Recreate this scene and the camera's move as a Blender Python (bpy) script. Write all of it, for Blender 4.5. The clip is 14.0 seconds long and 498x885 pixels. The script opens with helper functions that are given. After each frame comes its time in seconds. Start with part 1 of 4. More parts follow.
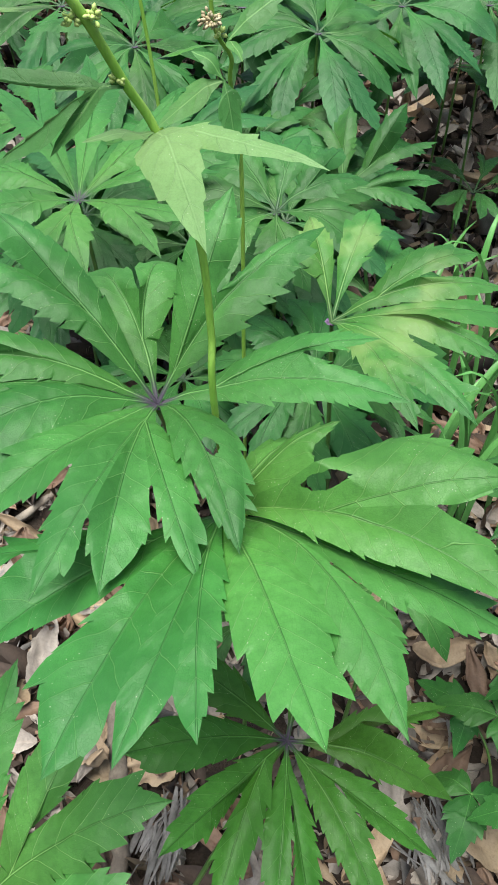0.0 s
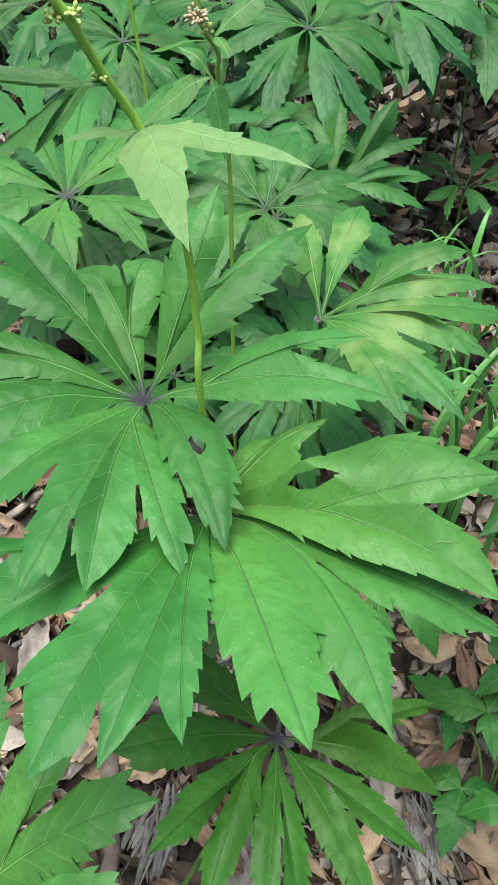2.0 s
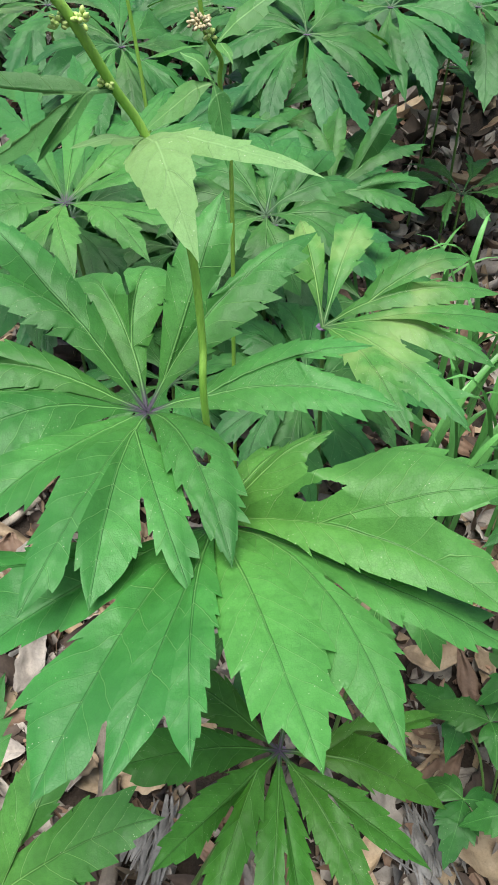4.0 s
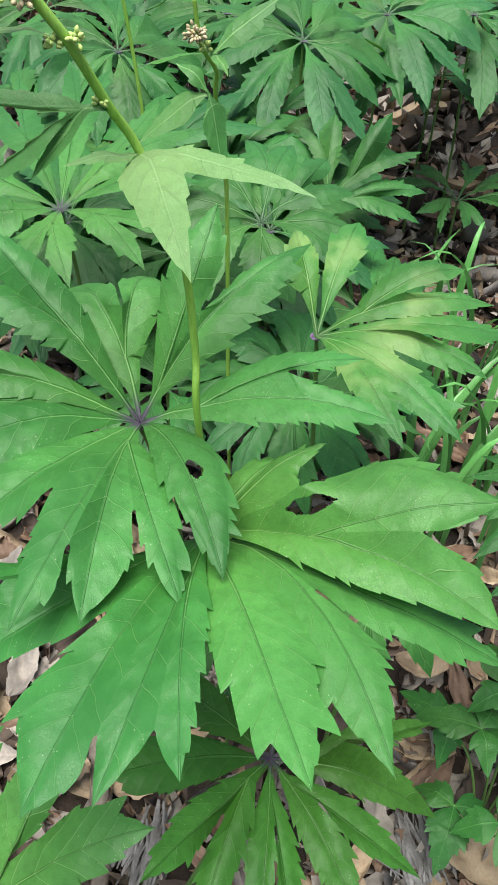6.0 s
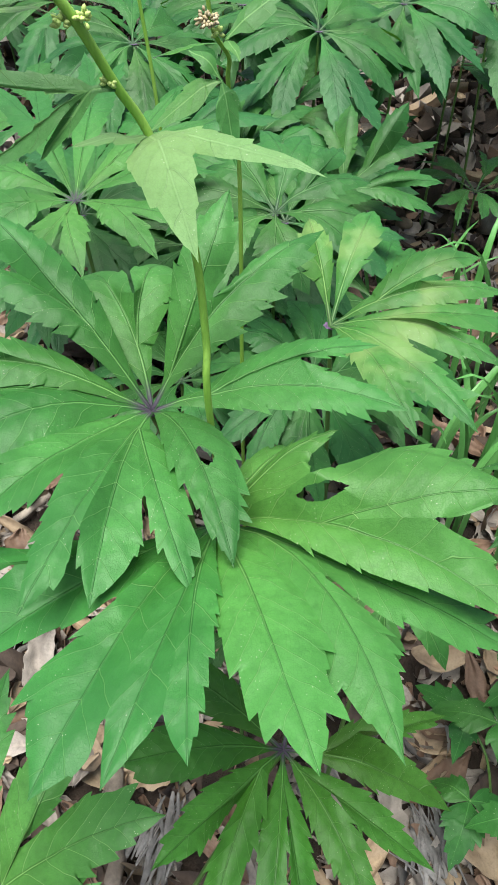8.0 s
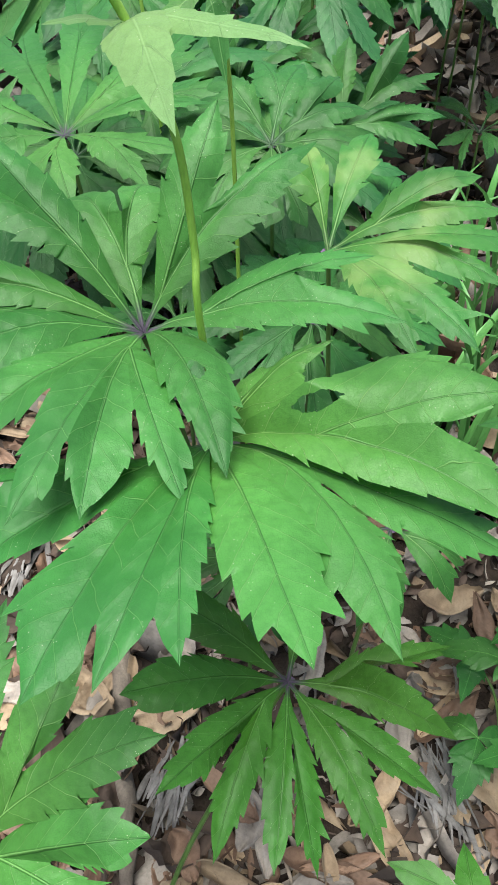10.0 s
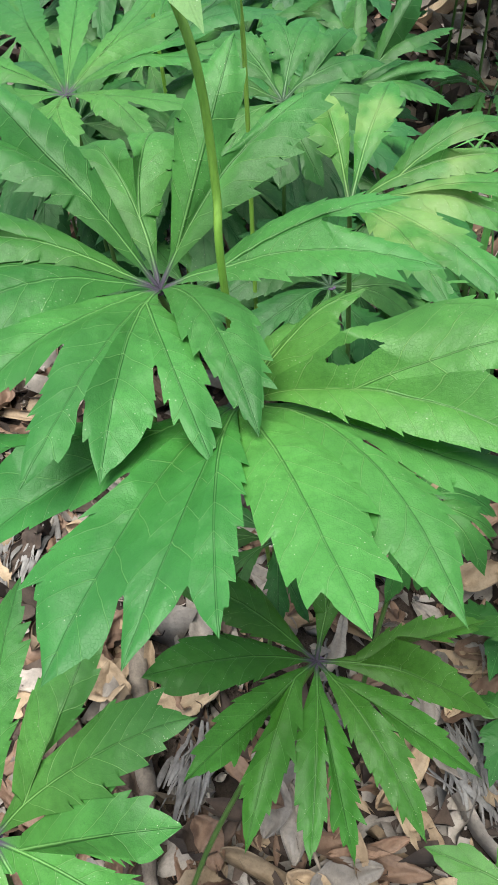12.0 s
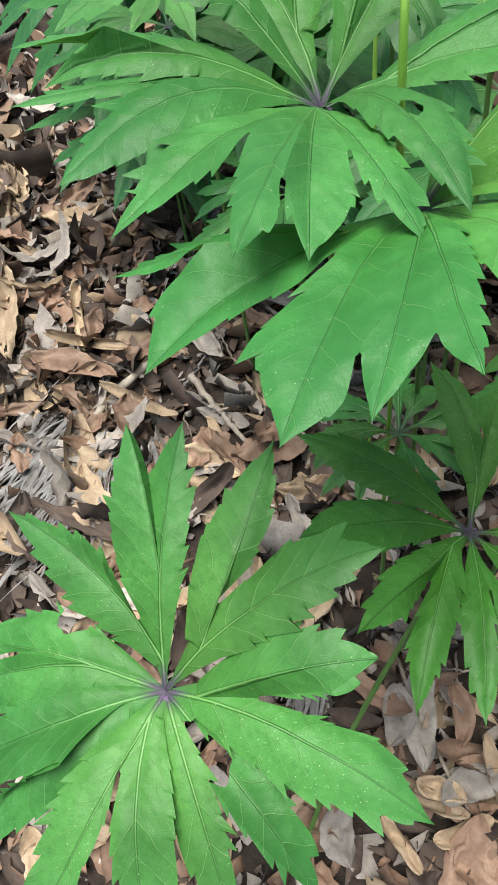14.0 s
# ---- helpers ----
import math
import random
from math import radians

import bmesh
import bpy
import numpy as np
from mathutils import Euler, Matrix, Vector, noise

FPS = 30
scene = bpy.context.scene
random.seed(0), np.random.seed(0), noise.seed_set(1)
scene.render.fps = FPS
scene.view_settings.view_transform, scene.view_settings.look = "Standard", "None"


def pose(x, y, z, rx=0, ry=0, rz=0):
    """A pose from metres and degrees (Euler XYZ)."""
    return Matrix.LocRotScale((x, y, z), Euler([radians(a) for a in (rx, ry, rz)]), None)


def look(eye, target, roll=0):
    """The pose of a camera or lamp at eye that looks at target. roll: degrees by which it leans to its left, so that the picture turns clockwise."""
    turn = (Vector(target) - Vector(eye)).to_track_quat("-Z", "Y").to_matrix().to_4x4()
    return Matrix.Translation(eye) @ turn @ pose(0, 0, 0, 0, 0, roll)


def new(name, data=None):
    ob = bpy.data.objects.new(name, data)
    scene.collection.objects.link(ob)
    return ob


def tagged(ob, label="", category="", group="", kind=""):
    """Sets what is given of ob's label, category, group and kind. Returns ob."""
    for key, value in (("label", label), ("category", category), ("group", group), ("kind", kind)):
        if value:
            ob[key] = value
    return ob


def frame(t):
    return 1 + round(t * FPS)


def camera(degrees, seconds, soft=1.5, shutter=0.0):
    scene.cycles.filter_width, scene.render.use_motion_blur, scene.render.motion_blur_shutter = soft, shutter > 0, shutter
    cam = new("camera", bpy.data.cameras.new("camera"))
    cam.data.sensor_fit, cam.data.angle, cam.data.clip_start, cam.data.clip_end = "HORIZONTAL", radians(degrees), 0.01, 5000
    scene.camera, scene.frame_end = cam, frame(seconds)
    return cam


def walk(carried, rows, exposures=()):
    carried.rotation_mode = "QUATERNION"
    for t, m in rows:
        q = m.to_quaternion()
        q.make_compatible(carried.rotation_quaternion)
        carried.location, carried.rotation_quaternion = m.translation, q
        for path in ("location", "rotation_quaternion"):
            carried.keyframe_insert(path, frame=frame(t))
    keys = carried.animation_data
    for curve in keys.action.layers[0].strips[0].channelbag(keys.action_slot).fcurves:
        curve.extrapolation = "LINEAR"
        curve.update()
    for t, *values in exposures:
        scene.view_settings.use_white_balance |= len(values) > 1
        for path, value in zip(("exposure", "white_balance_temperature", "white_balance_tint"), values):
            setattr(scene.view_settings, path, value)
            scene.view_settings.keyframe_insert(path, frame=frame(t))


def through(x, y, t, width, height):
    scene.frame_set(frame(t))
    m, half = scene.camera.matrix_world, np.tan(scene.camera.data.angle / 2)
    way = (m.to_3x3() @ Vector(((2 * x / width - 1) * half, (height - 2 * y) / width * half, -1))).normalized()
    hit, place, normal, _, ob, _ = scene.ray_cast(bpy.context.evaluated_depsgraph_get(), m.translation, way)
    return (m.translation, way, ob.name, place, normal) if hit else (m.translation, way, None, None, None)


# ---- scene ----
cam = camera(37.3, 14.0, soft=1.6)
PATH = [
    (0, (0.034, 0.027, 0.999), (0.002, 1.487, -0.369), 0.4),
    (0.5, (0.035, 0.027, 1.0), (-0.001, 1.484, -0.37), 0.3),
    (1, (0.036, 0.029, 0.997), (0.002, 1.485, -0.374), 0.4),
    (1.5, (0.036, 0.027, 1.001), (0.009, 1.48, -0.373), 0.5),
    (2, (0.038, 0.029, 1.0), (0.023, 1.48, -0.377), 0.7),
    (2.5, (0.039, 0.034, 0.998), (0.033, 1.485, -0.379), 0.9),
    (3, (0.036, 0.036, 0.998), (0.033, 1.493, -0.372), 0.9),
    (5.5, (0.03, 0.038, 1.002), (0.04, 1.497, -0.366), 1.6),
    (6, (0.033, 0.04, 1.005), (0.046, 1.499, -0.362), 1.8),
    (6.5, (0.039, 0.039, 1.006), (0.055, 1.502, -0.357), 2.1),
    (7, (0.039, 0.038, 1.004), (0.044, 1.498, -0.363), 1.9),
    (7.5, (0.037, 0.038, 1.003), (0.021, 1.495, -0.367), 1.3),
    (9.8, (0.041, 0.03, 0.971), (-0.024, 1.436, -0.45), -1.3),
    (10, (0.046, 0.024, 0.968), (-0.012, 1.42, -0.463), -1.4),
    (10.5, (0.064, 0.019, 0.945), (0.034, 1.39, -0.51), -1.3),
    (11, (0.074, 0.014, 0.941), (0.062, 1.371, -0.528), -1.4),
    (11.5, (0.069, 0.022, 0.946), (0.049, 1.38, -0.522), -1.7),
    (12, (0.031, 0.035, 0.935), (-0.037, 1.407, -0.518), -3.0),
    (12.5, (0.006, 0.027, 0.924), (-0.108, 1.404, -0.521), -4.7),
    (13, (0.0, 0.017, 0.913), (-0.149, 1.383, -0.54), -6.2),
    (13.5, (-0.017, -0.001, 0.883), (-0.198, 1.343, -0.587), -7.8),
    (14, (-0.044, -0.013, 0.865), (-0.241, 1.318, -0.615), -8.9),
]
walk(cam, [(t, look(eye, target, roll)) for t, eye, target, roll in PATH],
     exposures=[(0.0, 1.66, 6600, 5), (14.0, 1.74, 6600, 5)])

# ---- world and light: open shade under a bright, hazy sky ----
world = bpy.data.worlds.new("sky")
scene.world = world
world.use_nodes = True
wn = world.node_tree
wn.nodes.clear()
w_out = wn.nodes.new("ShaderNodeOutputWorld")
w_bg = wn.nodes.new("ShaderNodeBackground")
w_sky = wn.nodes.new("ShaderNodeTexSky")
w_sky.sky_type = "NISHITA"
w_sky.sun_disc = False
w_sky.sun_elevation = radians(86)
w_sky.sun_rotation = radians(290)
w_sky.dust_density = 3.0
w_bg.inputs["Strength"].default_value = 0.055
wn.links.new(w_sky.outputs["Color"], w_bg.inputs["Color"])
wn.links.new(w_bg.outputs["Background"], w_out.inputs["Surface"])
sun_data = bpy.data.lights.new("sun", "SUN")
sun_data.energy = 2.6
sun_data.angle = radians(42)
sun_data.color = (1.0, 0.98, 0.94)
sun = new("sun", sun_data)
sun.matrix_world = look((-0.4, -0.9, 4.0), (0, 0, 0))


# ---- materials ----
def nodes_of(name):
    mat = bpy.data.materials.new(name)
    mat.use_nodes = True
    tree = mat.node_tree
    tree.nodes.clear()
    out = tree.nodes.new("ShaderNodeOutputMaterial")
    return mat, tree, out


class Web:
    """Short hand for wiring one node tree."""

    def __init__(self, tree):
        self.tree = tree

    def node(self, kind, **settings):
        n = self.tree.nodes.new(kind)
        for key, value in settings.items():
            setattr(n, key, value)
        return n

    def put(self, socket, value):
        if isinstance(value, bpy.types.NodeSocket):
            self.tree.links.new(value, socket)
        elif value is not None:
            socket.default_value = value

    def math(self, op, a, b=None, c=None):
        n = self.node("ShaderNodeMath", operation=op)
        for socket, value in zip(n.inputs, (a, b, c)):
            self.put(socket, value)
        return n.outputs[0]

    def step(self, x, lo, hi, to_lo=0.0, to_hi=1.0):
        n = self.node("ShaderNodeMapRange", interpolation_type="SMOOTHSTEP")
        for socket, value in zip(n.inputs, (x, lo, hi, to_lo, to_hi)):
            self.put(socket, value)
        return n.outputs[0]

    def mix(self, factor, a, b, blend="MIX"):
        n = self.node("ShaderNodeMix", data_type="RGBA", blend_type=blend)
        self.put(n.inputs[0], factor)
        self.put(n.inputs[6], a)
        self.put(n.inputs[7], b)
        return n.outputs[2]

    def noise(self, vector, scale, detail=3.0, rough=0.55):
        n = self.node("ShaderNodeTexNoise")
        self.put(n.inputs["Vector"], vector)
        n.inputs["Scale"].default_value = scale
        n.inputs["Detail"].default_value = detail
        n.inputs["Roughness"].default_value = rough
        return n.outputs[0]

    def bump(self, height, strength, distance, normal=None):
        n = self.node("ShaderNodeBump")
        n.inputs["Strength"].default_value = strength
        n.inputs["Distance"].default_value = distance
        self.put(n.inputs["Height"], height)
        if normal is not None:
            self.put(n.inputs["Normal"], normal)
        return n.outputs[0]


def rgb(r, g, b):
    return (r, g, b, 1.0)


def leaf_material(name, deep, fresh, pale, patch=0.0, purple=0.9):
    """Living leaf: veins from the blade's own coordinates (metres along, metres across)."""
    mat, tree, out = nodes_of(name)
    w = Web(tree)
    uv = w.node("ShaderNodeUVMap", uv_map="vein")
    sep = w.node("ShaderNodeSeparateXYZ")
    w.put(sep.inputs[0], uv.outputs[0])
    along, across = sep.outputs[0], w.math("ABSOLUTE", sep.outputs[1])
    geo = w.node("ShaderNodeTexCoord").outputs["Object"]
    info = w.node("ShaderNodeObjectInfo")
    wob = w.noise(geo, 60.0, 2.0)
    broad = w.noise(geo, 14.0, 3.0)
    fine = w.noise(geo, 320.0, 3.0)
    pucker = w.noise(geo, 210.0, 3.0, 0.6)
    width = w.math("MAXIMUM", w.math("MULTIPLY_ADD", along, -0.004, 0.0007), 0.00022)
    rib = w.step(across, w.math("MULTIPLY", width, 0.45), width, 1.0, 0.0)
    # side veins leave the midrib at an angle and bend towards the tip
    run = w.math("SUBTRACT", along, w.math("MULTIPLY", across, 1.25))
    run = w.math("ADD", run, w.math("ADD", w.math("MULTIPLY", wob, 0.0035), w.math("MULTIPLY", broad, 0.030)))
    cell = w.math("FRACT", w.math("DIVIDE", run, 0.017))
    tri = w.math("ABSOLUTE", w.math("SUBTRACT", cell, 0.5))
    side = w.step(tri, 0.475, 0.495)
    net = w.node("ShaderNodeTexVoronoi", feature="DISTANCE_TO_EDGE")
    w.put(net.inputs["Vector"], geo)
    net.inputs["Scale"].default_value = 620.0
    mesh_vein = w.step(net.outputs["Distance"], 0.01, 0.12, 1.0, 0.0)
    base = w.mix(w.step(broad, 0.36, 0.62), rgb(*deep), rgb(*fresh))
    base = w.mix(w.math("MULTIPLY", w.step(fine, 0.45, 0.75), 0.05), base, rgb(*pale))
    base = w.mix(w.math("MULTIPLY", mesh_vein, 0.26), base, rgb(*[c * 0.62 for c in deep]))
    base = w.mix(w.step(pucker, 0.42, 0.72, 0.0, 0.30), base, rgb(*[c * 0.62 for c in deep]))
    # shade in the grooves along midrib and side veins, painted as dark flanks
    groove_shade = w.step(across, w.math("MULTIPLY", width, 1.2), w.math("MULTIPLY", width, 2.6), 1.0, 0.0)
    side_shade = w.step(tri, 0.445, 0.475)
    base = w.mix(w.math("MULTIPLY", side_shade, 0.26), base, rgb(*[c * 0.55 for c in deep]))
    base = w.mix(w.math("MULTIPLY", groove_shade, w.step(along, 0.03, 0.12, 0.45, 0.62) if purple else 0.12), base, rgb(*[c * 0.50 for c in deep]))
    base = w.mix(w.math("MULTIPLY", side, 0.50), base, rgb(*pale))
    base = w.mix(w.math("MULTIPLY", rib, w.step(along, 0.02, 0.10, 0.85, 0.22)), base, rgb(pale[0], pale[1], pale[2]))
    base = w.mix(w.step(along, 0.02, 0.09, 0.14, 0.0), base, rgb(fresh[0] * 1.5, fresh[1] * 1.02, fresh[2] * 0.7))
    base = w.mix(w.step(along, 0.07, 0.16, 0.0, 0.35), base, rgb(deep[0] * 1.1, deep[1] * 1.15, deep[2] * 1.8))
    if patch:
        spot = w.math("MULTIPLY", w.step(w.noise(geo, 22.0, 2.0), 0.46, 0.66), w.math("MULTIPLY", w.step(along, 0.03, 0.06), w.step(along, 0.07, 0.12, 1.0, 0.0)))
        base = w.mix(w.math("MULTIPLY", spot, patch), base, rgb(0.36, 0.46, 0.18))
    # purple navel where the lobes meet
    navel = w.math("MULTIPLY", w.step(along, 0.004, 0.020, 1.0, 0.0), w.step(across, 0.0006, 0.0022, 1.0, 0.25))
    base = w.mix(w.math("MULTIPLY", navel, purple), base, rgb(0.075, 0.040, 0.095))
    # dust and pale specks
    speck = w.node("ShaderNodeTexVoronoi")
    w.put(speck.inputs["Vector"], geo)
    speck.inputs["Scale"].default_value = 340.0
    dot = w.step(speck.outputs["Distance"], 0.05, 0.13, 1.0, 0.0)
    dust = w.math("MULTIPLY", dot, w.step(w.noise(geo, 30.0, 2.0), 0.45, 0.60))
    base = w.mix(w.math("MULTIPLY", dust, 0.7), base, rgb(0.5, 0.55, 0.42))
    hue = w.node("ShaderNodeHueSaturation")
    w.put(hue.inputs["Hue"], w.math("MULTIPLY_ADD", info.outputs["Random"], 0.026, 0.484))
    w.put(hue.inputs["Value"], w.math("MULTIPLY_ADD", w.math("FRACT", w.math("MULTIPLY", info.outputs["Random"], 7.3)), 0.24, 0.86))
    w.put(hue.inputs["Color"], base)
    colour = hue.outputs[0]
    quilt = w.math("MULTIPLY", w.step(tri, 0.15, 0.5), -1.0)
    height = w.math("ADD", w.math("MULTIPLY", quilt, 0.20), w.math("MULTIPLY", mesh_vein, -0.05))
    height = w.math("ADD", height, w.math("MULTIPLY", groove_shade, -0.5 if purple else -0.15))
    height = w.math("ADD", height, w.math("MULTIPLY", fine, 0.12))
    height = w.math("ADD", height, w.math("MULTIPLY", pucker, 0.42))
    height = w.math("ADD", height, w.math("MULTIPLY", side, -0.16))
    normal = w.bump(height, 0.8, 0.0012)
    pb = w.node("ShaderNodeBsdfPrincipled")
    w.put(pb.inputs["Base Color"], colour)
    w.put(pb.inputs["Roughness"], w.math("MULTIPLY_ADD", pucker, 0.12, 0.38))
    pb.inputs["Specular IOR Level"].default_value = 0.26
    w.put(pb.inputs["Normal"], normal)
    tl = w.node("ShaderNodeBsdfTranslucent")
    glow = w.mix(1.0, colour, rgb(1.0, 1.0, 0.35), "MULTIPLY")
    w.put(tl.inputs["Color"], glow)
    mx = w.node("ShaderNodeMixShader")
    mx.inputs[0].default_value = 0.28
    w.put(mx.inputs[1], pb.outputs[0])
    w.put(mx.inputs[2], tl.outputs[0])
    w.put(out.inputs["Surface"], mx.outputs[0])
    return mat


def plain_material(name, dark, light, scale, rough=0.8, bump=0.4, depth=0.002, vary=0.25, stretch=(1, 1, 1), through=0.0):
    mat, tree, out = nodes_of(name)
    w = Web(tree)
    geo = w.node("ShaderNodeTexCoord").outputs["Object"]
    mp = w.node("ShaderNodeMapping")
    mp.inputs["Scale"].default_value = stretch
    w.put(mp.inputs["Vector"], geo)
    info = w.node("ShaderNodeObjectInfo")
    geom = w.node("ShaderNodeNewGeometry")
    broad = w.noise(mp.outputs[0], scale, 4.0)
    fine = w.noise(mp.outputs[0], scale * 9, 4.0, 0.65)
    base = w.mix(w.step(broad, 0.3, 0.7), rgb(*dark), rgb(*light))
    base = w.mix(w.math("MULTIPLY", w.step(fine, 0.42, 0.7), 0.35), base, rgb(*[c * 0.55 for c in dark]))
    hue = w.node("ShaderNodeHueSaturation")
    pick = w.math("FRACT", w.math("ADD", info.outputs["Random"], geom.outputs["Random Per Island"]))
    w.put(hue.inputs["Value"], w.math("MULTIPLY_ADD", pick, 2 * vary, 1.0 - vary))
    w.put(hue.inputs["Color"], base)
    pb = w.node("ShaderNodeBsdfPrincipled")
    w.put(pb.inputs["Base Color"], hue.outputs[0])
    pb.inputs["Roughness"].default_value = rough
    w.put(pb.inputs["Normal"], w.bump(w.math("ADD", broad, w.math("MULTIPLY", fine, 0.6)), bump, depth))
    if through:
        tl = w.node("ShaderNodeBsdfTranslucent")
        w.put(tl.inputs["Color"], hue.outputs[0])
        mx = w.node("ShaderNodeMixShader")
        mx.inputs[0].default_value = through
        w.put(mx.inputs[1], pb.outputs[0])
        w.put(mx.inputs[2], tl.outputs[0])
        w.put(out.inputs["Surface"], mx.outputs[0])
    else:
        w.put(out.inputs["Surface"], pb.outputs[0])
    return mat


M_LEAF = leaf_material("leaf_green", (0.032, 0.138, 0.027), (0.062, 0.232, 0.050), (0.17, 0.38, 0.12))
M_LEAF_YELLOW = leaf_material("leaf_green_yellowing", (0.038, 0.148, 0.029), (0.068, 0.228, 0.046), (0.20, 0.38, 0.12), patch=0.38, purple=0.3)
# slightly yellower M_LEAF, brightened in colour for light the bitten leaf lacks
M_LEAF_LIT = leaf_material("leaf_green_lit", (0.042, 0.165, 0.030), (0.076, 0.262, 0.053), (0.20, 0.41, 0.13))
# M_LEAF darkened: shade among the crowded plants behind is put into the colour
M_LEAF_SHADED = leaf_material("leaf_green_shaded", (0.023, 0.102, 0.024), (0.048, 0.178, 0.042), (0.12, 0.28, 0.10), purple=0.4)
M_LEAF_DARK = leaf_material("leaf_green_dark", (0.038, 0.130, 0.015), (0.062, 0.198, 0.028), (0.14, 0.32, 0.08))
M_BRACT = leaf_material("leaf_pale", (0.120, 0.245, 0.085), (0.150, 0.290, 0.108), (0.20, 0.35, 0.15), purple=0.0)
M_LEAF_LIGHT = leaf_material("leaf_light_green", (0.050, 0.175, 0.044), (0.078, 0.235, 0.062), (0.17, 0.35, 0.12), purple=0.0)
M_BRAMBLE = leaf_material("bramble_green", (0.022, 0.105, 0.024), (0.036, 0.15, 0.03), (0.08, 0.24, 0.06), purple=0.0)
M_STEM = plain_material("stem_green", (0.20, 0.42, 0.05), (0.30, 0.52, 0.09), 60, 0.45, 0.3, 0.0006, 0.08, (1, 1, 0.15), 0.15)
M_PETIOLE = plain_material("petiole_green", (0.075, 0.17, 0.035), (0.13, 0.24, 0.06), 60, 0.5, 0.3, 0.0006, 0.1, (1, 1, 0.15), 0.1)
M_NAVEL = plain_material("navel_purple", (0.045, 0.022, 0.055), (0.14, 0.09, 0.17), 220, 0.5, 0.5, 0.0006, 0.1)
M_BUD = plain_material("bud_cream", (0.30, 0.24, 0.13), (0.46, 0.40, 0.26), 200, 0.6, 0.3, 0.0005, 0.2)
M_BUD_GREEN = plain_material("bud_green", (0.30, 0.42, 0.10), (0.45, 0.56, 0.18), 200, 0.55, 0.3, 0.0005, 0.2)
M_GRASS = plain_material("grass_green", (0.07, 0.23, 0.05), (0.12, 0.33, 0.09), 30, 0.45, 0.3, 0.0006, 0.25, (1, 1, 0.1), 0.25)
M_SOIL = plain_material("soil", (0.014, 0.009, 0.006), (0.042, 0.027, 0.019), 22, 0.95, 1.0, 0.012, 0.1)
M_DEAD = [
    plain_material("dead_leaf_tan", (0.235, 0.165, 0.105), (0.365, 0.275, 0.185), 26, 0.75, 0.6, 0.002, 0.28, (1, 1, 1), 0.1),
    plain_material("dead_leaf_russet", (0.145, 0.085, 0.056), (0.245, 0.155, 0.108), 26, 0.7, 0.6, 0.002, 0.28, (1, 1, 1), 0.1),
    plain_material("dead_leaf_grey", (0.185, 0.160, 0.142), (0.325, 0.285, 0.255), 26, 0.85, 0.6, 0.002, 0.28, (1, 1, 1), 0.05),
    plain_material("dead_leaf_dark", (0.040, 0.027, 0.021), (0.085, 0.058, 0.045), 26, 0.85, 0.6, 0.002, 0.28),
]
M_TWIG = plain_material("twig_bark", (0.14, 0.11, 0.09), (0.29, 0.25, 0.21), 40, 0.9, 0.7, 0.002, 0.3, (1, 1, 0.2))
M_STICK = plain_material("stick_bark", (0.10, 0.08, 0.065), (0.22, 0.18, 0.145), 40, 0.9, 0.8, 0.003, 0.1, (1, 1, 0.2))
M_ASHEN = plain_material("weathered_fibre", (0.095, 0.088, 0.084), (0.22, 0.208, 0.204), 30, 0.7, 0.6, 0.002, 0.25, (1, 1, 0.3), 0.1)


# ---- mesh helpers ----
def smooth01(x):
    x = min(1.0, max(0.0, x))
    return x * x * (3 - 2 * x)


def mesh_object(name, verts, faces, material, parent=None, uvs=None, label=""):
    me = bpy.data.meshes.new(name)
    me.from_pydata([tuple(v) for v in verts], [], faces)
    if uvs is not None:
        layer = me.uv_layers.new(name="vein")
        flat = np.array(uvs, dtype=np.float32)
        index = np.empty(len(me.loops), dtype=np.int32)
        me.loops.foreach_get("vertex_index", index)
        layer.data.foreach_set("uv", flat[index].ravel())
    me.polygons.foreach_set("use_smooth", [True] * len(me.polygons))
    for m in (material if isinstance(material, (list, tuple)) else [material]):
        me.materials.append(m)
    ob = new(name, me)
    ob.parent = parent
    if label:
        tagged(ob, label)
    return ob


def tube(points, radii, sides=8, ridge=0.0):
    """Vertices and faces of a closed tube through points (a smooth run), with small lengthwise ridges."""
    pts = [Vector(p) for p in points]
    verts, faces = [], []
    n = len(pts)
    side = None
    for i, p in enumerate(pts):
        d = (pts[min(i + 1, n - 1)] - pts[max(i - 1, 0)]).normalized()
        if side is None:
            side = d.orthogonal().normalized()
        side = (side - d * side.dot(d)).normalized()
        up = d.cross(side)
        for k in range(sides):
            a = 2 * math.pi * k / sides
            r = radii[i] * (1 + ridge * (k % 2))
            verts.append(p + side * (r * math.cos(a)) + up * (r * math.sin(a)))
    for i in range(n - 1):
        for k in range(sides):
            a, b = i * sides + k, i * sides + (k + 1) % sides
            faces.append((a, b, b + sides, a + sides))
    faces.append(tuple(range(sides - 1, -1, -1)))
    faces.append(tuple(range((n - 1) * sides, n * sides)))
    return verts, faces


def spline(points, count):
    """Catmull-Rom run through the points."""
    pts = [Vector(p) for p in points]
    pts = [pts[0] * 2 - pts[1]] + pts + [pts[-1] * 2 - pts[-2]]
    out = []
    spans = len(pts) - 3
    for i in range(count):
        u = i / (count - 1) * spans
        k = min(int(u), spans - 1)
        t = u - k
        a, b, c, d = pts[k:k + 4]
        out.append(0.5 * ((2 * b) + (c - a) * t + (2 * a - 5 * b + 4 * c - d) * t * t + (3 * b - a - 3 * c + d) * t ** 3))
    return out


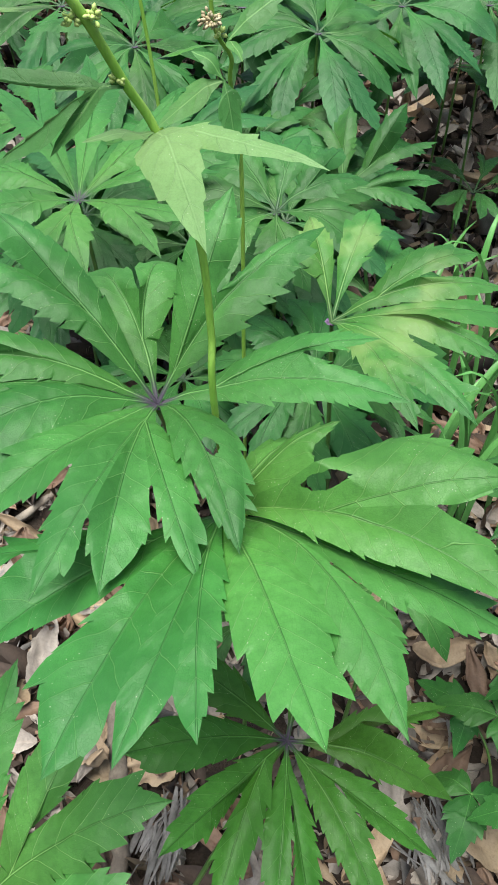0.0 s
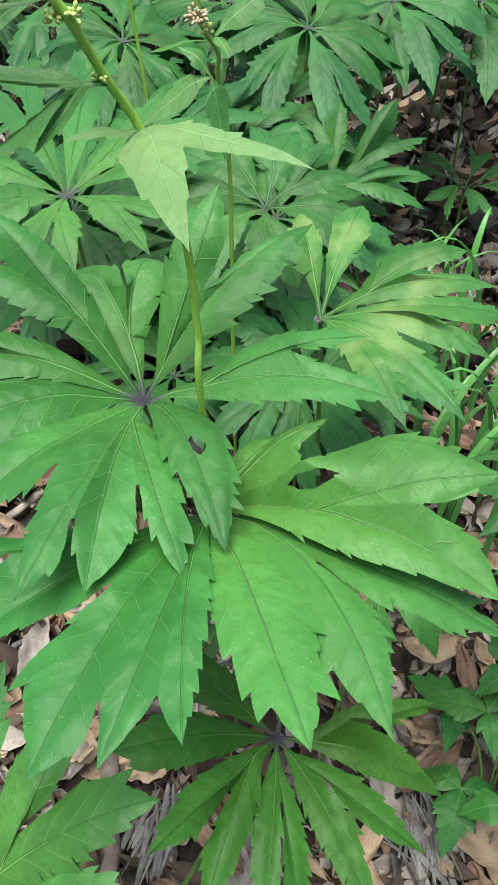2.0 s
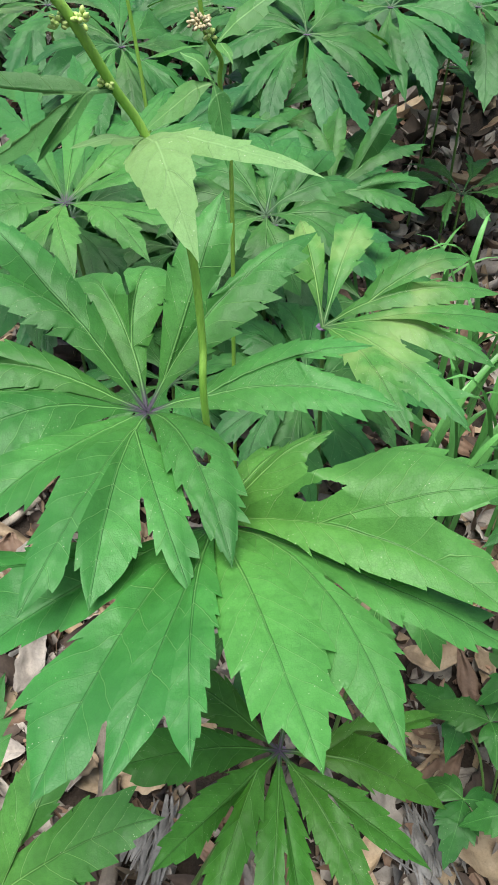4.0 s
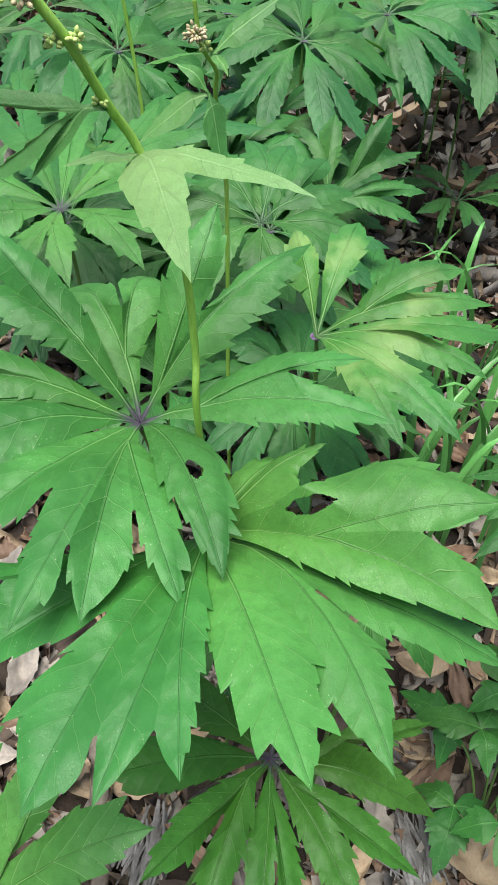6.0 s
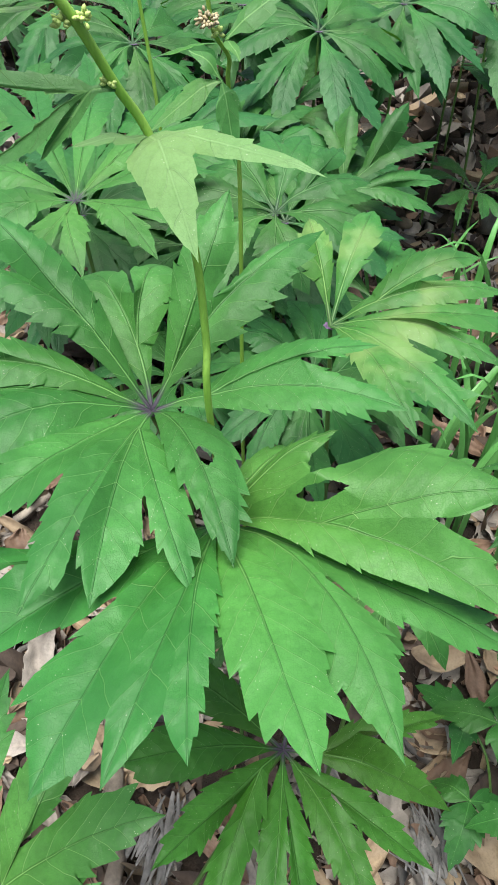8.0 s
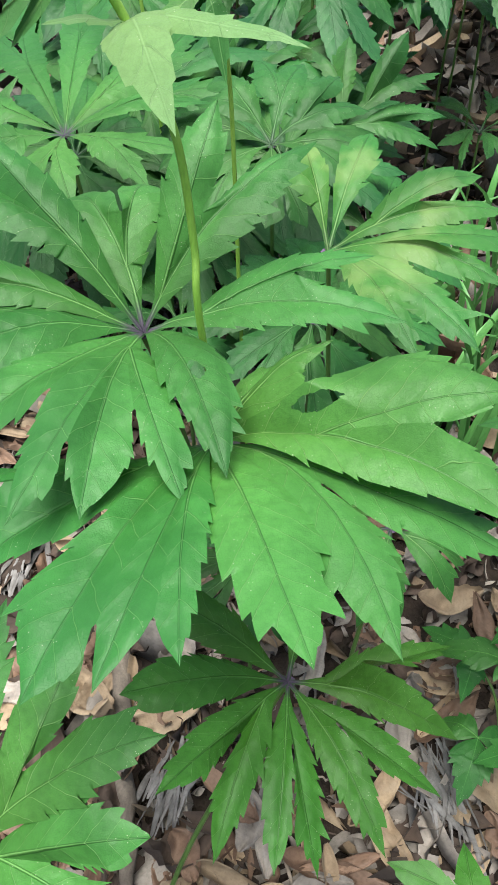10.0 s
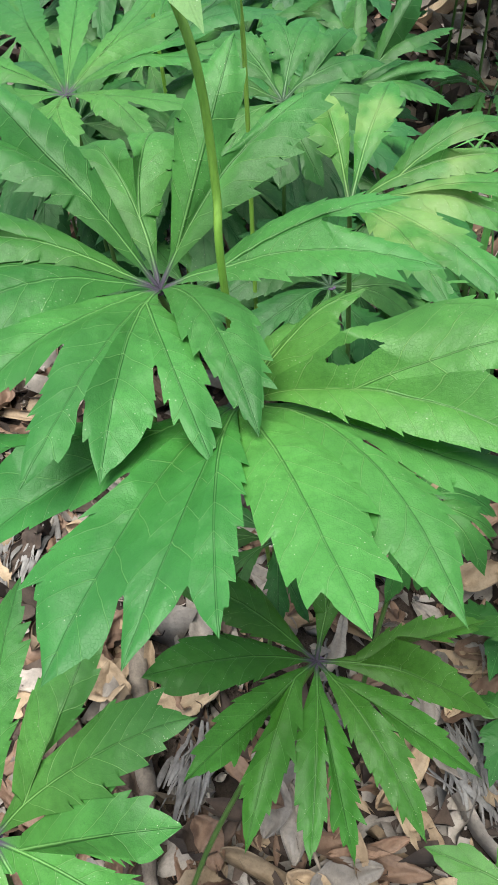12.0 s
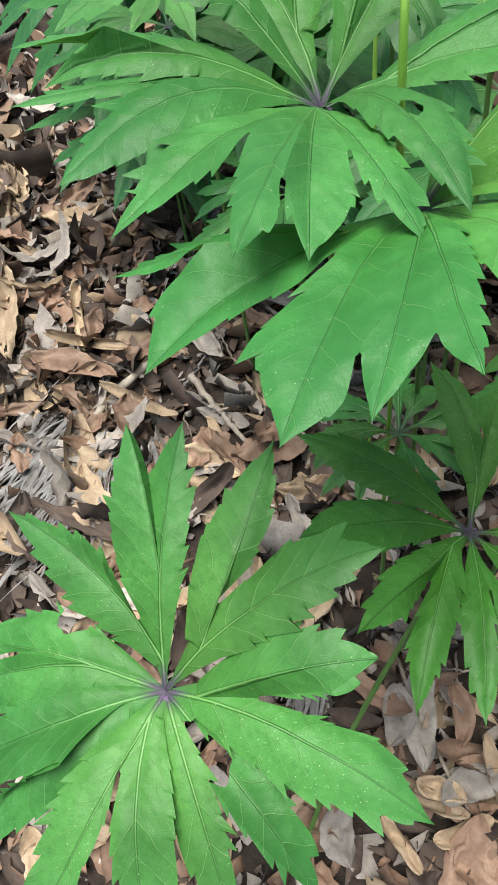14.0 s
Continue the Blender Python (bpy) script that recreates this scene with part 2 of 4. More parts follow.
def ground_z(x, y):
    """Height of the rising forest floor."""
    z = 0.215 * (y - 0.22)
    if y < -1.5:
        z = 0.215 * -1.72 + (y + 1.5) * 0.05
    if y > 6:
        z = 0.215 * 5.78 + (y - 6) * 0.1
    return z + 0.012 * noise.noise((x * 5, y * 5, 0.3)) + 0.03 * noise.noise((x * 1.3, y * 1.3, 4.1)) - 0.012


# ---- the shredded umbrella leaf ----
def edge_teeth(rng, reach, size, rows, first=0.26):
    """How far each row of one margin stands out: forward-pointing teeth, each falling back within one row."""
    out = [0.0] * (rows + 1)
    k = int(rows * (first + rng.uniform(0, 0.05)))
    while k < rows * 0.95:
        gap = max(3, round(rng.choice((0.008, 0.011, 0.014, 0.018, 0.022)) / reach * rows))
        depth = size * rng.choice((0.4, 0.6, 0.8, 1.0, 1.3, 1.8)) * (0.65 + 0.55 * k / rows)
        for j in range(gap):
            if k + j <= rows:
                out[k + j] = depth * (j / (gap - 1)) ** 1.0
        k += gap
    return out


def lobe(blades, slope, rng, arch=0.012, vein=0.38, neck=0.05, peak=0.62, rows=64, fold=0.12, curl=0.35, droop=0.0, size=0.0032,
         base=0.0022, forks=0.55, gape=0.08, roll=0.0, wide=1.0, bow=0.16, full=1.1):
    """One lobe as verts, faces, uvs about the navel. blades, in turn to the left: (dx, dy, dz, half width) in cm for each tip.
    forks: how far out neighbouring blades part, in shares of the reach."""
    tips = [Vector((b[0], b[1], b[2])) * 0.0103 for b in blades]
    halves = [b[3] * 0.0104 * wide for b in blades]
    lefts = [(b[4] if len(b) > 4 else b[3]) / b[3] for b in blades]
    if not isinstance(forks, (list, tuple)):
        forks = [forks] * len(tips)
    axis = sum(((t / t.length) * h for t, h in zip(tips, halves)), Vector()).normalized()
    centre, left, right = [], [], []
    for tip, half, more in zip(tips, halves, lefts):
        reach = tip.length
        pv = axis * (reach * vein)
        ctrl = pv + axis * ((tip - pv).length * bow)
        lt, rt = edge_teeth(rng, reach, size, rows), edge_teeth(rng, reach, size, rows)
        phase = rng.uniform(0, 6.3)
        cs, ls, rs = [], [], []
        for k in range(rows + 1):
            s = k / rows
            if s < vein:
                p = axis * (reach * s)
            else:
                u = (s - vein) / (1 - vein)
                p = pv * (1 - u) ** 2 + ctrl * (2 * u * (1 - u)) + tip * (u * u)
            p = p.copy()
            p.z += arch * 4 * s * (1 - s) - droop * max(0, s - 0.55) ** 2 * 5 + 0.0018 * math.sin(7 * s + phase) * s
            cs.append(p)
        for k in range(rows + 1):
            s = k / rows
            d = cs[min(k + 1, rows)] - cs[max(k - 1, 0)]
            d.z = 0
            d.normalize()
            across = Vector((-d.y, d.x, 0))
            across.z = across.x * slope[0] + across.y * slope[1] + roll
            if s < peak:
                g = max(0.0, (s - neck * 0.4) / (peak - neck * 0.4))
                g = math.sin(g * math.pi / 2) ** full
            else:
                u = (s - peak) / (1 - peak)
                g = (1 - u ** 1.65) * (1 - 0.10 * u)
            w0 = max(half * g, base * min(1.0, (1 - s) * 14))
            cap = 1.0 if s < 0.86 else max(0.0, 1 - (s - 0.86) / 0.13)
            ls.append((across, w0 * more, lt[k] * cap, d))
            rs.append((across, w0, rt[k] * cap, d))
        centre.append(cs), left.append(ls), right.append(rs)
    cols = [v / 5 for v in range(-5, 6)]
    verts, faces, uvs = [], [], []
    count = len(tips)

    def inner(i, o, k, c, p, w):
        """The margin of blade i towards its neighbour o."""
        s, f = k / rows, forks[min(i, o)]
        q = centre[o][k]
        half_way = Vector((q.x - c.x, q.y - c.y)).length / 2
        if s <= f:
            return (c + q) / 2
        room = max(0.0, half_way - gape * (s - f) * tips[i].length - 0.0008)
        part = min(w, room)
        part += (room - part) * (1 - smooth01((s - f) / 0.16))
        edge = c + (p - c) * (part / max(w, 1e-5)) if w > 1e-5 else c.copy()
        return edge.lerp((c + q) / 2, 1 - smooth01((s - f) / 0.09))

    for i in range(count):
        start = len(verts)
        reach, half = tips[i].length, halves[i]
        for k in range(rows + 1):
            c = centre[i][k]
            across, wl, tl, d = left[i][k]
            _, wr, tr, _ = right[i][k]
            pl, pr = c + across * wl, c - across * wr
            if i + 1 < count:
                pl = inner(i, i + 1, k, c, pl, wl)
                tl = 0.0 if k / rows <= forks[i] + 0.03 else tl * 0.5
            if i > 0:
                pr = inner(i, i - 1, k, c, pr, wr)
                tr = 0.0 if k / rows <= forks[i - 1] + 0.03 else tr * 0.5
            for v in cols:
                p = c + ((pl - c) * v if v >= 0 else (pr - c) * -v)
                q = p - c
                far = math.hypot(q.x, q.y)
                p.z += fold * far - curl * far * far / max(half, 0.006)
                p.z += 0.0014 * noise.noise((p.x * 38 + i, p.y * 42, half * 400)) * min(1.0, far / 0.006) + 0.0007 * noise.noise((p.x * 110, p.y * 110, half * 300))
                if abs(v) == 1:
                    out = tl if v > 0 else tr
                    p += across * (out * v) + d * min(out, 0.006)
                verts.append(p)
                uvs.append((k / rows * reach, far * (1 if v >= 0 else -1)))
        n = len(cols)
        for k in range(rows):
            for j in range(n - 1):
                a = start + k * n + j
                faces.append((a, a + 1, a + 1 + n, a + n))
    return verts, faces, uvs


def fan_lobe(blades, notches, slope, rng, arch=0.016, rows=130, peak=0.58, neck=0.04, fold=0.16, curl=0.14, size=0.0036,
             full=1.1, base=0.0020, vein=0.45, roll=0.0, droop=0.0, holes=(), spikes=(), gape=0.03):
    """One lobe of several blades about the navel, in cm. blades, in turn to the left: (dx, dy, dz of the tip, width to the right,
    width to the left, sway of the vein, the blade whose vein it leaves, and where); notches: where neighbouring blades part; holes: ellipses eaten away in plan
    (x, y, long, short, degrees); spikes: large teeth (blade, 1 left or -1 right, share of the reach, length)."""
    if holes:
        rows = 190
    cm = 0.01
    tips = [Vector(b[:3]) * cm for b in blades]
    axis = sum((t.normalized() for t in tips), Vector()).normalized()
    sinus = [Vector(n) * cm for n in notches]
    parts = [min(0.93, 2 * n.length / (tips[i].length + tips[i + 1].length)) for i, n in enumerate(sinus)]
    veins = [None] * len(blades)
    order = sorted(range(len(blades)), key=lambda i: len(blades[i]) > 6)
    order.sort(key=lambda i: len(blades[i]) > 6 and len(blades[blades[i][6]]) > 6)
    for i in order:
        b, tip = blades[i], tips[i]
        reach = tip.length
        side = Vector((-tip.y, tip.x, 0)).normalized() * ((b[5] if len(b) > 5 else 0.0) * cm)
        phase = rng.uniform(0, 6.3)
        run = []
        if len(b) > 6:
            main = veins[b[6]]
            kq = max(2, int(min(b[7], 0.5 * parts[min(i, b[6])]) * rows))
            fork = main[kq]
            ahead = (main[kq] - main[kq - 2]).normalized()
            ctrl = fork.lerp(tip, 0.5).lerp(fork + ahead * ((tip - fork).length * 0.5), 0.45)
            ctrl.z = fork.z + (tip.z - fork.z) * 0.5
        else:
            ctrl = tip * (0.5 * (1 - vein)) + axis * (reach * 0.5 * vein)
        for k in range(rows + 1):
            t = k / rows
            if len(b) > 6 and k <= kq:
                run.append(main[k].copy())
                continue
            if len(b) > 6:
                u = (k - kq) / (rows - kq)
                p = fork * (1 - u) ** 2 + ctrl * (2 * u * (1 - u)) + tip * (u * u) + side * (4 * u * (1 - u))
                p.z += arch * 3.6 * (1 - kq / rows) * u * (1 - u) - droop * max(0.0, t - 0.6) ** 2 * 6
            else:
                p = ctrl * (2 * t * (1 - t)) + tip * (t * t) + side * (4 * t * (1 - t))
                p.z += arch * 4 * t * (1 - t) - droop * max(0.0, t - 0.6) ** 2 * 6 + 0.0012 * math.sin(8 * t + phase) * t * (1 - t) * 4
            run.append(p)
        veins[i] = run

    def add_spikes(teeth, i, sign):
        """Set the few large teeth of one margin."""
        for blade, way, t, long in spikes:
            if blade == i and way == sign:
                k, wide = int(t * rows), max(4, int(0.085 * rows))
                for j in range(wide):
                    teeth[k - j] = max(teeth[k - j], long * cm * (1 - j / wide) ** 1.15)
                for j in range(1, 6):
                    teeth[min(rows, k + j)] *= 0.3

    def free_margin(i, sign, width):
        """The margin of an outer side: narrow neck, widest at the peak, drawn to a point."""
        run, reach = veins[i], tips[i].length
        teeth = edge_teeth(rng, reach, size, rows)
        add_spikes(teeth, i, sign)
        out = []
        for k in range(rows + 1):
            t = k / rows
            d = run[min(k + 1, rows)] - run[max(k - 1, 0)]
            d.z = 0
            d.normalize()
            across = Vector((-d.y, d.x, 0)) * sign
            across.z = across.x * slope[0] + across.y * slope[1] + roll * sign
            if t < peak:
                g = math.sin(max(0.0, (t - neck * 0.5) / (peak - neck * 0.5)) * math.pi / 2) ** full
            else:
                u = (t - peak) / (1 - peak)
                g = (1 - u ** 1.7) * (1 - 0.12 * u)
            w = max(width * g, base * min(1.0, (1 - t) * 14))
            tooth = teeth[k] * (1.0 if t < 0.80 else max(0.0, 1 - (t - 0.80) / 0.17))
            out.append((run[k] + across * w, across * tooth + d * min(tooth, 0.012), 1.0, 0.0))
        return out

    def inner_margin(i, o, width):
        """The margin towards the neighbouring blade: shared up to the notch, then free to the tip."""
        run, other, n, f = veins[i], veins[o], sinus[min(i, o)], parts[min(i, o)]
        kf = int(f * rows)
        kq = 0
        while kq < kf - 4 and (run[kq + 1] - other[kq + 1]).length < 1e-5:
            kq += 1
        middle = (run[kf] + other[kf]) / 2
        tip, reach = tips[i], tips[i].length
        span = tip - n
        side = Vector((-span.y, span.x, 0))
        if side.length < 1e-6:
            side = Vector((1, 0, 0))
        side.normalize()
        if o < i:
            side = -side
        parting = span.normalized() + (tips[o] - n).normalized()
        parting = Vector((-parting.y, parting.x, 0)).normalized()
        if parting.dot(span) < 0:
            parting = -parting
        teeth = edge_teeth(rng, reach, size * 0.9, rows, f + 0.02)
        add_spikes(teeth, i, 1 if o > i else -1)
        out = []
        for k in range(rows + 1):
            t = k / rows
            if k <= kf:
                p = (run[k] + other[k]) / 2 + (n - middle) * (max(0, k - kq) / (kf - kq)) ** 1.4
                out.append((p, Vector(), 0.0, (run[k] - other[k]).length / 2))
                continue
            u = (k - kf) / (rows - kf)
            p = n.lerp(tip, u)
            p.z += run[k].z - (run[kf].z + (tip.z - run[kf].z) * u)
            p += side * (width * 6.6 * u ** 1.2 * (1 - u) ** 1.5)
            short = 0.0010 + gape * u * span.length - (p - n).dot(parting)
            if short > 0 and u < 0.9:
                p += parting * short
            tooth = teeth[k] * (1.0 if t < 0.80 else max(0.0, 1 - (t - 0.80) / 0.17))
            d = span.normalized()
            out.append((p, side * tooth + d * min(tooth, 0.010), smooth01(u / 0.25), (run[kf] - other[kf]).length / 2))
        return out

    steps = 24 if holes else 7 if rows > 60 else 4
    cols = [v / steps for v in range(-steps, steps + 1)]
    n_cols = len(cols)
    verts, faces, uvs = [], [], []
    count = len(tips)
    for i, b in enumerate(blades):
        right = free_margin(i, -1, b[3] * cm) if i == 0 else inner_margin(i, i - 1, b[3] * cm)
        left = free_margin(i, 1, b[4] * cm) if i == count - 1 else inner_margin(i, i + 1, b[4] * cm)
        start, reach = len(verts), tips[i].length
        for k in range(rows + 1):
            c = veins[i][k]
            for v in cols:
                e, tooth, loose, gap = left[k] if v >= 0 else right[k]
                a = abs(v)
                p = c.lerp(e, a)
                far = math.hypot(e.x - c.x, e.y - c.y)
                p.z += loose * far * (fold * 2.2 * a * (1 - a) - curl * a * a) + (1 - loose) * fold * 0.8 * gap * math.sin(a * math.pi / 2)
                p.z += (0.0013 * noise.noise((p.x * 38, p.y * 42, slope[0] * 9)) + 0.0007 * noise.noise((p.x * 115, p.y * 115, 3.0))) * min(1.0, k / rows * 8)
                if a == 1:
                    p += tooth
                verts.append(p)
                uvs.append((k / rows * reach, far * v))
        for k in range(rows):
            for j in range(n_cols - 1):
                q = start + k * n_cols + j
                if k and (verts[q] - verts[q + 1]).length < 1e-7 and (verts[q + n_cols] - verts[q + 1 + n_cols]).length < 1e-7:
                    continue
                faces.append((q, q + 1, q + 1 + n_cols, q + n_cols))
    for hx, hy, la, lb, turn in holes:
        ca, sa = math.cos(radians(turn)), math.sin(radians(turn))

        def rim(p):
            dx, dy = p.x / cm - hx, p.y / cm - hy
            x, y = (dx * ca + dy * sa) / la, (dy * ca - dx * sa) / lb
            a = math.atan2(y, x)
            return math.hypot(x, y) / (1 + 0.10 * math.sin(3 * a + hx) + 0.06 * math.sin(7 * a + hy))

        faces = [q for q in faces if rim((verts[q[0]] + verts[q[1]] + verts[q[2]] + verts[q[3]]) / 4) > 1]
        for q in {q for face in faces for q in face}:
            r = rim(verts[q])
            if 0.55 < r < 1:
                hub = Vector((hx * cm, hy * cm, verts[q].z))
                verts[q] = hub + (verts[q] - hub) / r
    return verts, faces, uvs


def navel(name, parent, radius=0.0055):
    """The small dished purple centre on which the lobes meet."""
    verts, faces = [(0, 0, -0.006)], []
    rings = ((0.0018, -0.003), (0.0036, 0.0005), (1.0, 0.0))
    for r, z in rings:
        for k in range(14):
            a = 2 * math.pi * k / 14
            rr = r if r < 1 else radius * (1 + 0.18 * (k % 2))
            verts.append((rr * math.cos(a), rr * math.sin(a), z))
    for k in range(14):
        faces.append((0, 1 + k, 1 + (k + 1) % 14))
        for ring in range(2):
            a, b = 1 + ring * 14 + k, 1 + ring * 14 + (k + 1) % 14
            faces.append((a, a + 14, b + 14, b))
    return mesh_object(name, verts, faces, M_NAVEL, parent, label="purple navel where the lobes meet")


def leaf_slope(lobes):
    """Slope of the plane through the tips."""
    pts = np.array([b[:3] for l in lobes for b in l[0]], dtype=float)
    g, *_ = np.linalg.lstsq(pts[:, :2], pts[:, 2], rcond=None)
    return float(g[0]) * 0.8, float(g[1]) * 0.8


def umbrella_plant(label, hub, root, lobes, seed, material=None, rows=130, thick=0.0022, bow=(0, 0), **shape):
    """A plant with one shredded umbrella leaf on its stalk. lobes: (blades, notches where they are known, changes of shape)."""
    rng = random.Random(seed)
    plant = new("umbrella_plant")
    gz = ground_z(*root) - 0.01
    plant.location = (root[0], root[1], gz)
    tagged(plant, label, "plant", "umbrella plants")
    h = Vector(hub) - plant.location
    run = spline([(0, 0, 0), (h.x * 0.35 + bow[0], h.y * 0.35 + bow[1], h.z * 0.5), (h.x * 0.85, h.y * 0.85, h.z * 0.9), (h.x, h.y, h.z - 0.004)], 20)
    v, f = tube(run, [thick * (1.25 - 0.45 * i / 19) for i in range(20)], 10, 0.08)
    mesh_object("leaf_stalk", v, f, M_PETIOLE, plant)
    blade = navel("leaf_blade", plant)
    blade.location = h
    slope = leaf_slope(lobes)
    for blades, *notches, change in lobes:
        if notches:
            keep = {"roll": rng.gauss(0, 0.06), "fold": rng.uniform(0.10, 0.22), "rows": rows, **shape, **change}
            v, f, uvs = fan_lobe(blades, notches[0], slope, rng, **keep)
        else:
            keep = {"roll": rng.gauss(0, 0.10), "fold": rng.uniform(0.04, 0.24), "curl": rng.uniform(0.25, 0.55), **shape, **change}
            v, f, uvs = lobe(blades, slope, rng, rows=rows, **keep)
        mesh_object("lobe", v, f, material or M_LEAF, blade, uvs)
    return plant


def ring_of_lobes(count, reach, seed, tilt=(0, 0), rise=0.0, turn=0.0, half=1.6):
    """Lobes all round, each forked once, for plants that are seen as a whole (cm)."""
    rng = random.Random(seed)
    out = []
    for i in range(count):
        a = 2 * math.pi * (i + rng.uniform(-0.18, 0.18)) / count + turn
        spread = math.pi / count * rng.uniform(0.42, 0.62)
        long = reach * rng.uniform(0.80, 1.08)
        blades = []
        for sign in (-1, 1):
            r = long * rng.uniform(0.90, 1.06)
            x, y = r * math.cos(a + sign * spread), r * math.sin(a + sign * spread)
            wide = half * rng.uniform(0.85, 1.15)
            blades.append([x, y, x * tilt[0] + y * tilt[1] + rise + rng.uniform(-0.8, 0.8), wide * 0.70, wide * 0.70])
        blades[0][4] = blades[1][3] = half * 0.45
        blades[1] += [0.0, 0, rng.uniform(0.18, 0.35)]
        r = long * rng.uniform(0.46, 0.70)
        x, y = r * math.cos(a), r * math.sin(a)
        notch = (x, y, x * tilt[0] + y * tilt[1] + rise * (r / reach) ** 2 + 1.2)
        out.append((blades, [notch], {"neck": 0.10, "full": 1.3}))
    return out


# ---- ground ----
def build_ground():
    xs = sorted(set([round(-1.6 + 0.04 * i, 3) for i in range(81)] + [-60, -30, -12, -6, -3, 3, 6, 12, 30, 60]))
    ys = sorted(set([round(-0.8 + 0.04 * i, 3) for i in range(121)] + [-60, -30, -12, -5, -2, 5, 6.5, 9, 14, 30, 60]))
    verts = [(x, y, ground_z(x, y)) for y in ys for x in xs]
    n = len(xs)
    faces = [(j * n + i, j * n + i + 1, (j + 1) * n + i + 1, (j + 1) * n + i) for j in range(len(ys) - 1) for i in range(n - 1)]
    ob = mesh_object("ground", verts, faces, M_SOIL)
    return tagged(ob, "dark forest soil rising gently uphill", "ground", kind="structure")


build_ground()

# ---- the four near plants ----
umbrella_plant("green umbrella plant, flat toothed leaf split round a purple navel", (-0.036, 0.404, 0.679), (-0.02, 0.60), [
    ([(16.4, -2.0, 2.2, 1.9, 0.9, 1.2), (14.5, 1.0, 5.0, 0.3, 1.6, 0.7, 0, 0.22)], [(9.6, 1.4, 3.5)], {"neck": 0.06, "full": 1.0, "fold": 0.05, "arch": 0.008, "spikes": ((0, -1, 0.84, 1.1),)}),
    ([(11.2, 9.9, 8.1, 2.2, 0.9, 0.3), (4.8, 9.6, 11.0, 0.8, 1.9, -0.1, 0, 0.12)], [(3.9, 4.5, 5.7)], {"fold": 0.2, "neck": 0.07, "full": 1.0, "spikes": ((0, -1, 0.86, 0.7),)}),
    ([(0.2, 11.6, 6.0, 2.0, 1.3, 0.0, 1, 0.36), (-6.6, 10.2, 5.6, 1.2, 2.5, -0.6)], [(-1.4, 5.3, 5.4)], {"neck": 0.10, "full": 1.0, "peak": 0.76, "droop": 0.022}),
    ([(-11.2, 8.5, 9.5, 1.9, 0.6), (-14.3, 6.0, 7.4, 0.6, 1.8, 0.0, 0, 0.4)], [(-9.0, 5.6, 6.6)], {"neck": 0.08, "full": 1.0}),
    ([(-17.0, 1.0, 4.3, 1.7, 0.6), (-15.2, -0.3, 2.6, 0.5, 1.4, 0.0, 0, 0.4)], [(-11.1, 0.0, 5.2)], {"neck": 0.08, "full": 1.0}),
    ([(-16.6, -3.0, 2.8, 0.9, 0.9)], [], {"arch": 0.014, "neck": 0.1}),
    ([(-13.3, -8.0, 0.8, 1.9, 2.2, -0.4)], [], {"arch": 0.024, "neck": 0.08, "peak": 0.62, "spikes": ((0, 1, 0.70, 1.4), (0, -1, 0.72, 0.9))}),
    ([(-10.1, -12.3, 0.3, 1.8, 0.2), (-4.0, -17.5, 2.2, 0.3, 0.5, 0.0, 2, 0.16), (-1.0, -16.1, 1.0, 0.1, 0.9), (4.0, -14.9, 0.4, 0.3, 1.5, 0.3, 2, 0.2)],
     [(-3.4, -9.0, 3.1), (-1.9, -12.6, 2.9), (1.0, -9.7, 2.3)], {"arch": 0.018, "vein": 0.3, "spikes": ((1, 1, 0.90, 0.8), (0, -1, 0.8, 0.8))}),
    ([(6.0, -13.2, 0.8, 1.4, 2.2, 0.5)], [], {"arch": 0.022, "peak": 0.5, "neck": 0.0, "holes": ((4.1, -6.8, 0.72, 0.36, -55),)}),
], 11)

umbrella_plant("broad green umbrella plant with an insect-bitten toothed leaf", (0.012, 0.329, 0.655), (0.07, 0.60), [
    ([(5.2, 7.0, 0.0, 1.4, 1.4)], [], {}),
    ([(15.6, -8.0, 2.6, 2.1, 1.3), (16.0, -2.6, 6.6, 0.2, 2.5, 0.2, 0, 0.40), (6.9, 2.4, 5.8, -0.5, 0.5, 0.3)], [(11.5, -4.0, 5.3), (5.2, -0.7, 5.0)],
     {"holes": ((5.9, -1.45, 1.25, 0.27, -11), (6.1, 0.45, 0.95, 0.75, 40)), "arch": 0.018, "spikes": ((1, 1, 0.84, 0.6), (1, 1, 0.66, 0.5), (2, 1, 0.62, 0.5), (2, 1, 0.82, 0.4))}),
    ([(8.8, -16.0, 3.8, 2.4, 1.5, 0.0, 1, 0.16), (16.6, -8.9, 0.2, 0.8, 1.7)], [(5.9, -6.3, 3.4)], {"arch": 0.018, "spikes": ((1, 1, 0.86, 1.0), (1, -1, 0.86, 0.7))}),
    ([(5.1, -17.1, 5.2, 2.1, 2.6)], [], {"arch": 0.012, "peak": 0.56, "neck": 0.0, "full": 0.85, "roll": -0.05, "spikes": ((0, 1, 0.85, 1.1), (0, -1, 0.86, 1.0))}),
    ([(-15.4, -4.7, 0.5, 1.5, 0.8, 0.0, 1, 0.3), (-13.4, -10.0, -1.0, 0.9, 0.2), (-7.1, -17.1, 1.6, 2.1, 0.5), (-3.9, -16.9, 2.5, 0.0, 0.0, 0.0, 4, 0.22), (-0.2, -16.3, 3.8, 0.1, 1.1)],
     [(-10.5, -5.4, 2.4), (-4.6, -7.6, 2.9), (-4.1, -14.0, 3.0), (-1.5, -14.1, 3.8)], {"arch": 0.018, "vein": 0.25, "spikes": ((2, 1, 0.92, 0.5), (2, -1, 0.8, 0.7), (1, -1, 0.88, 0.6), (0, -1, 0.8, 0.7))}),
], 12, M_LEAF_LIT)

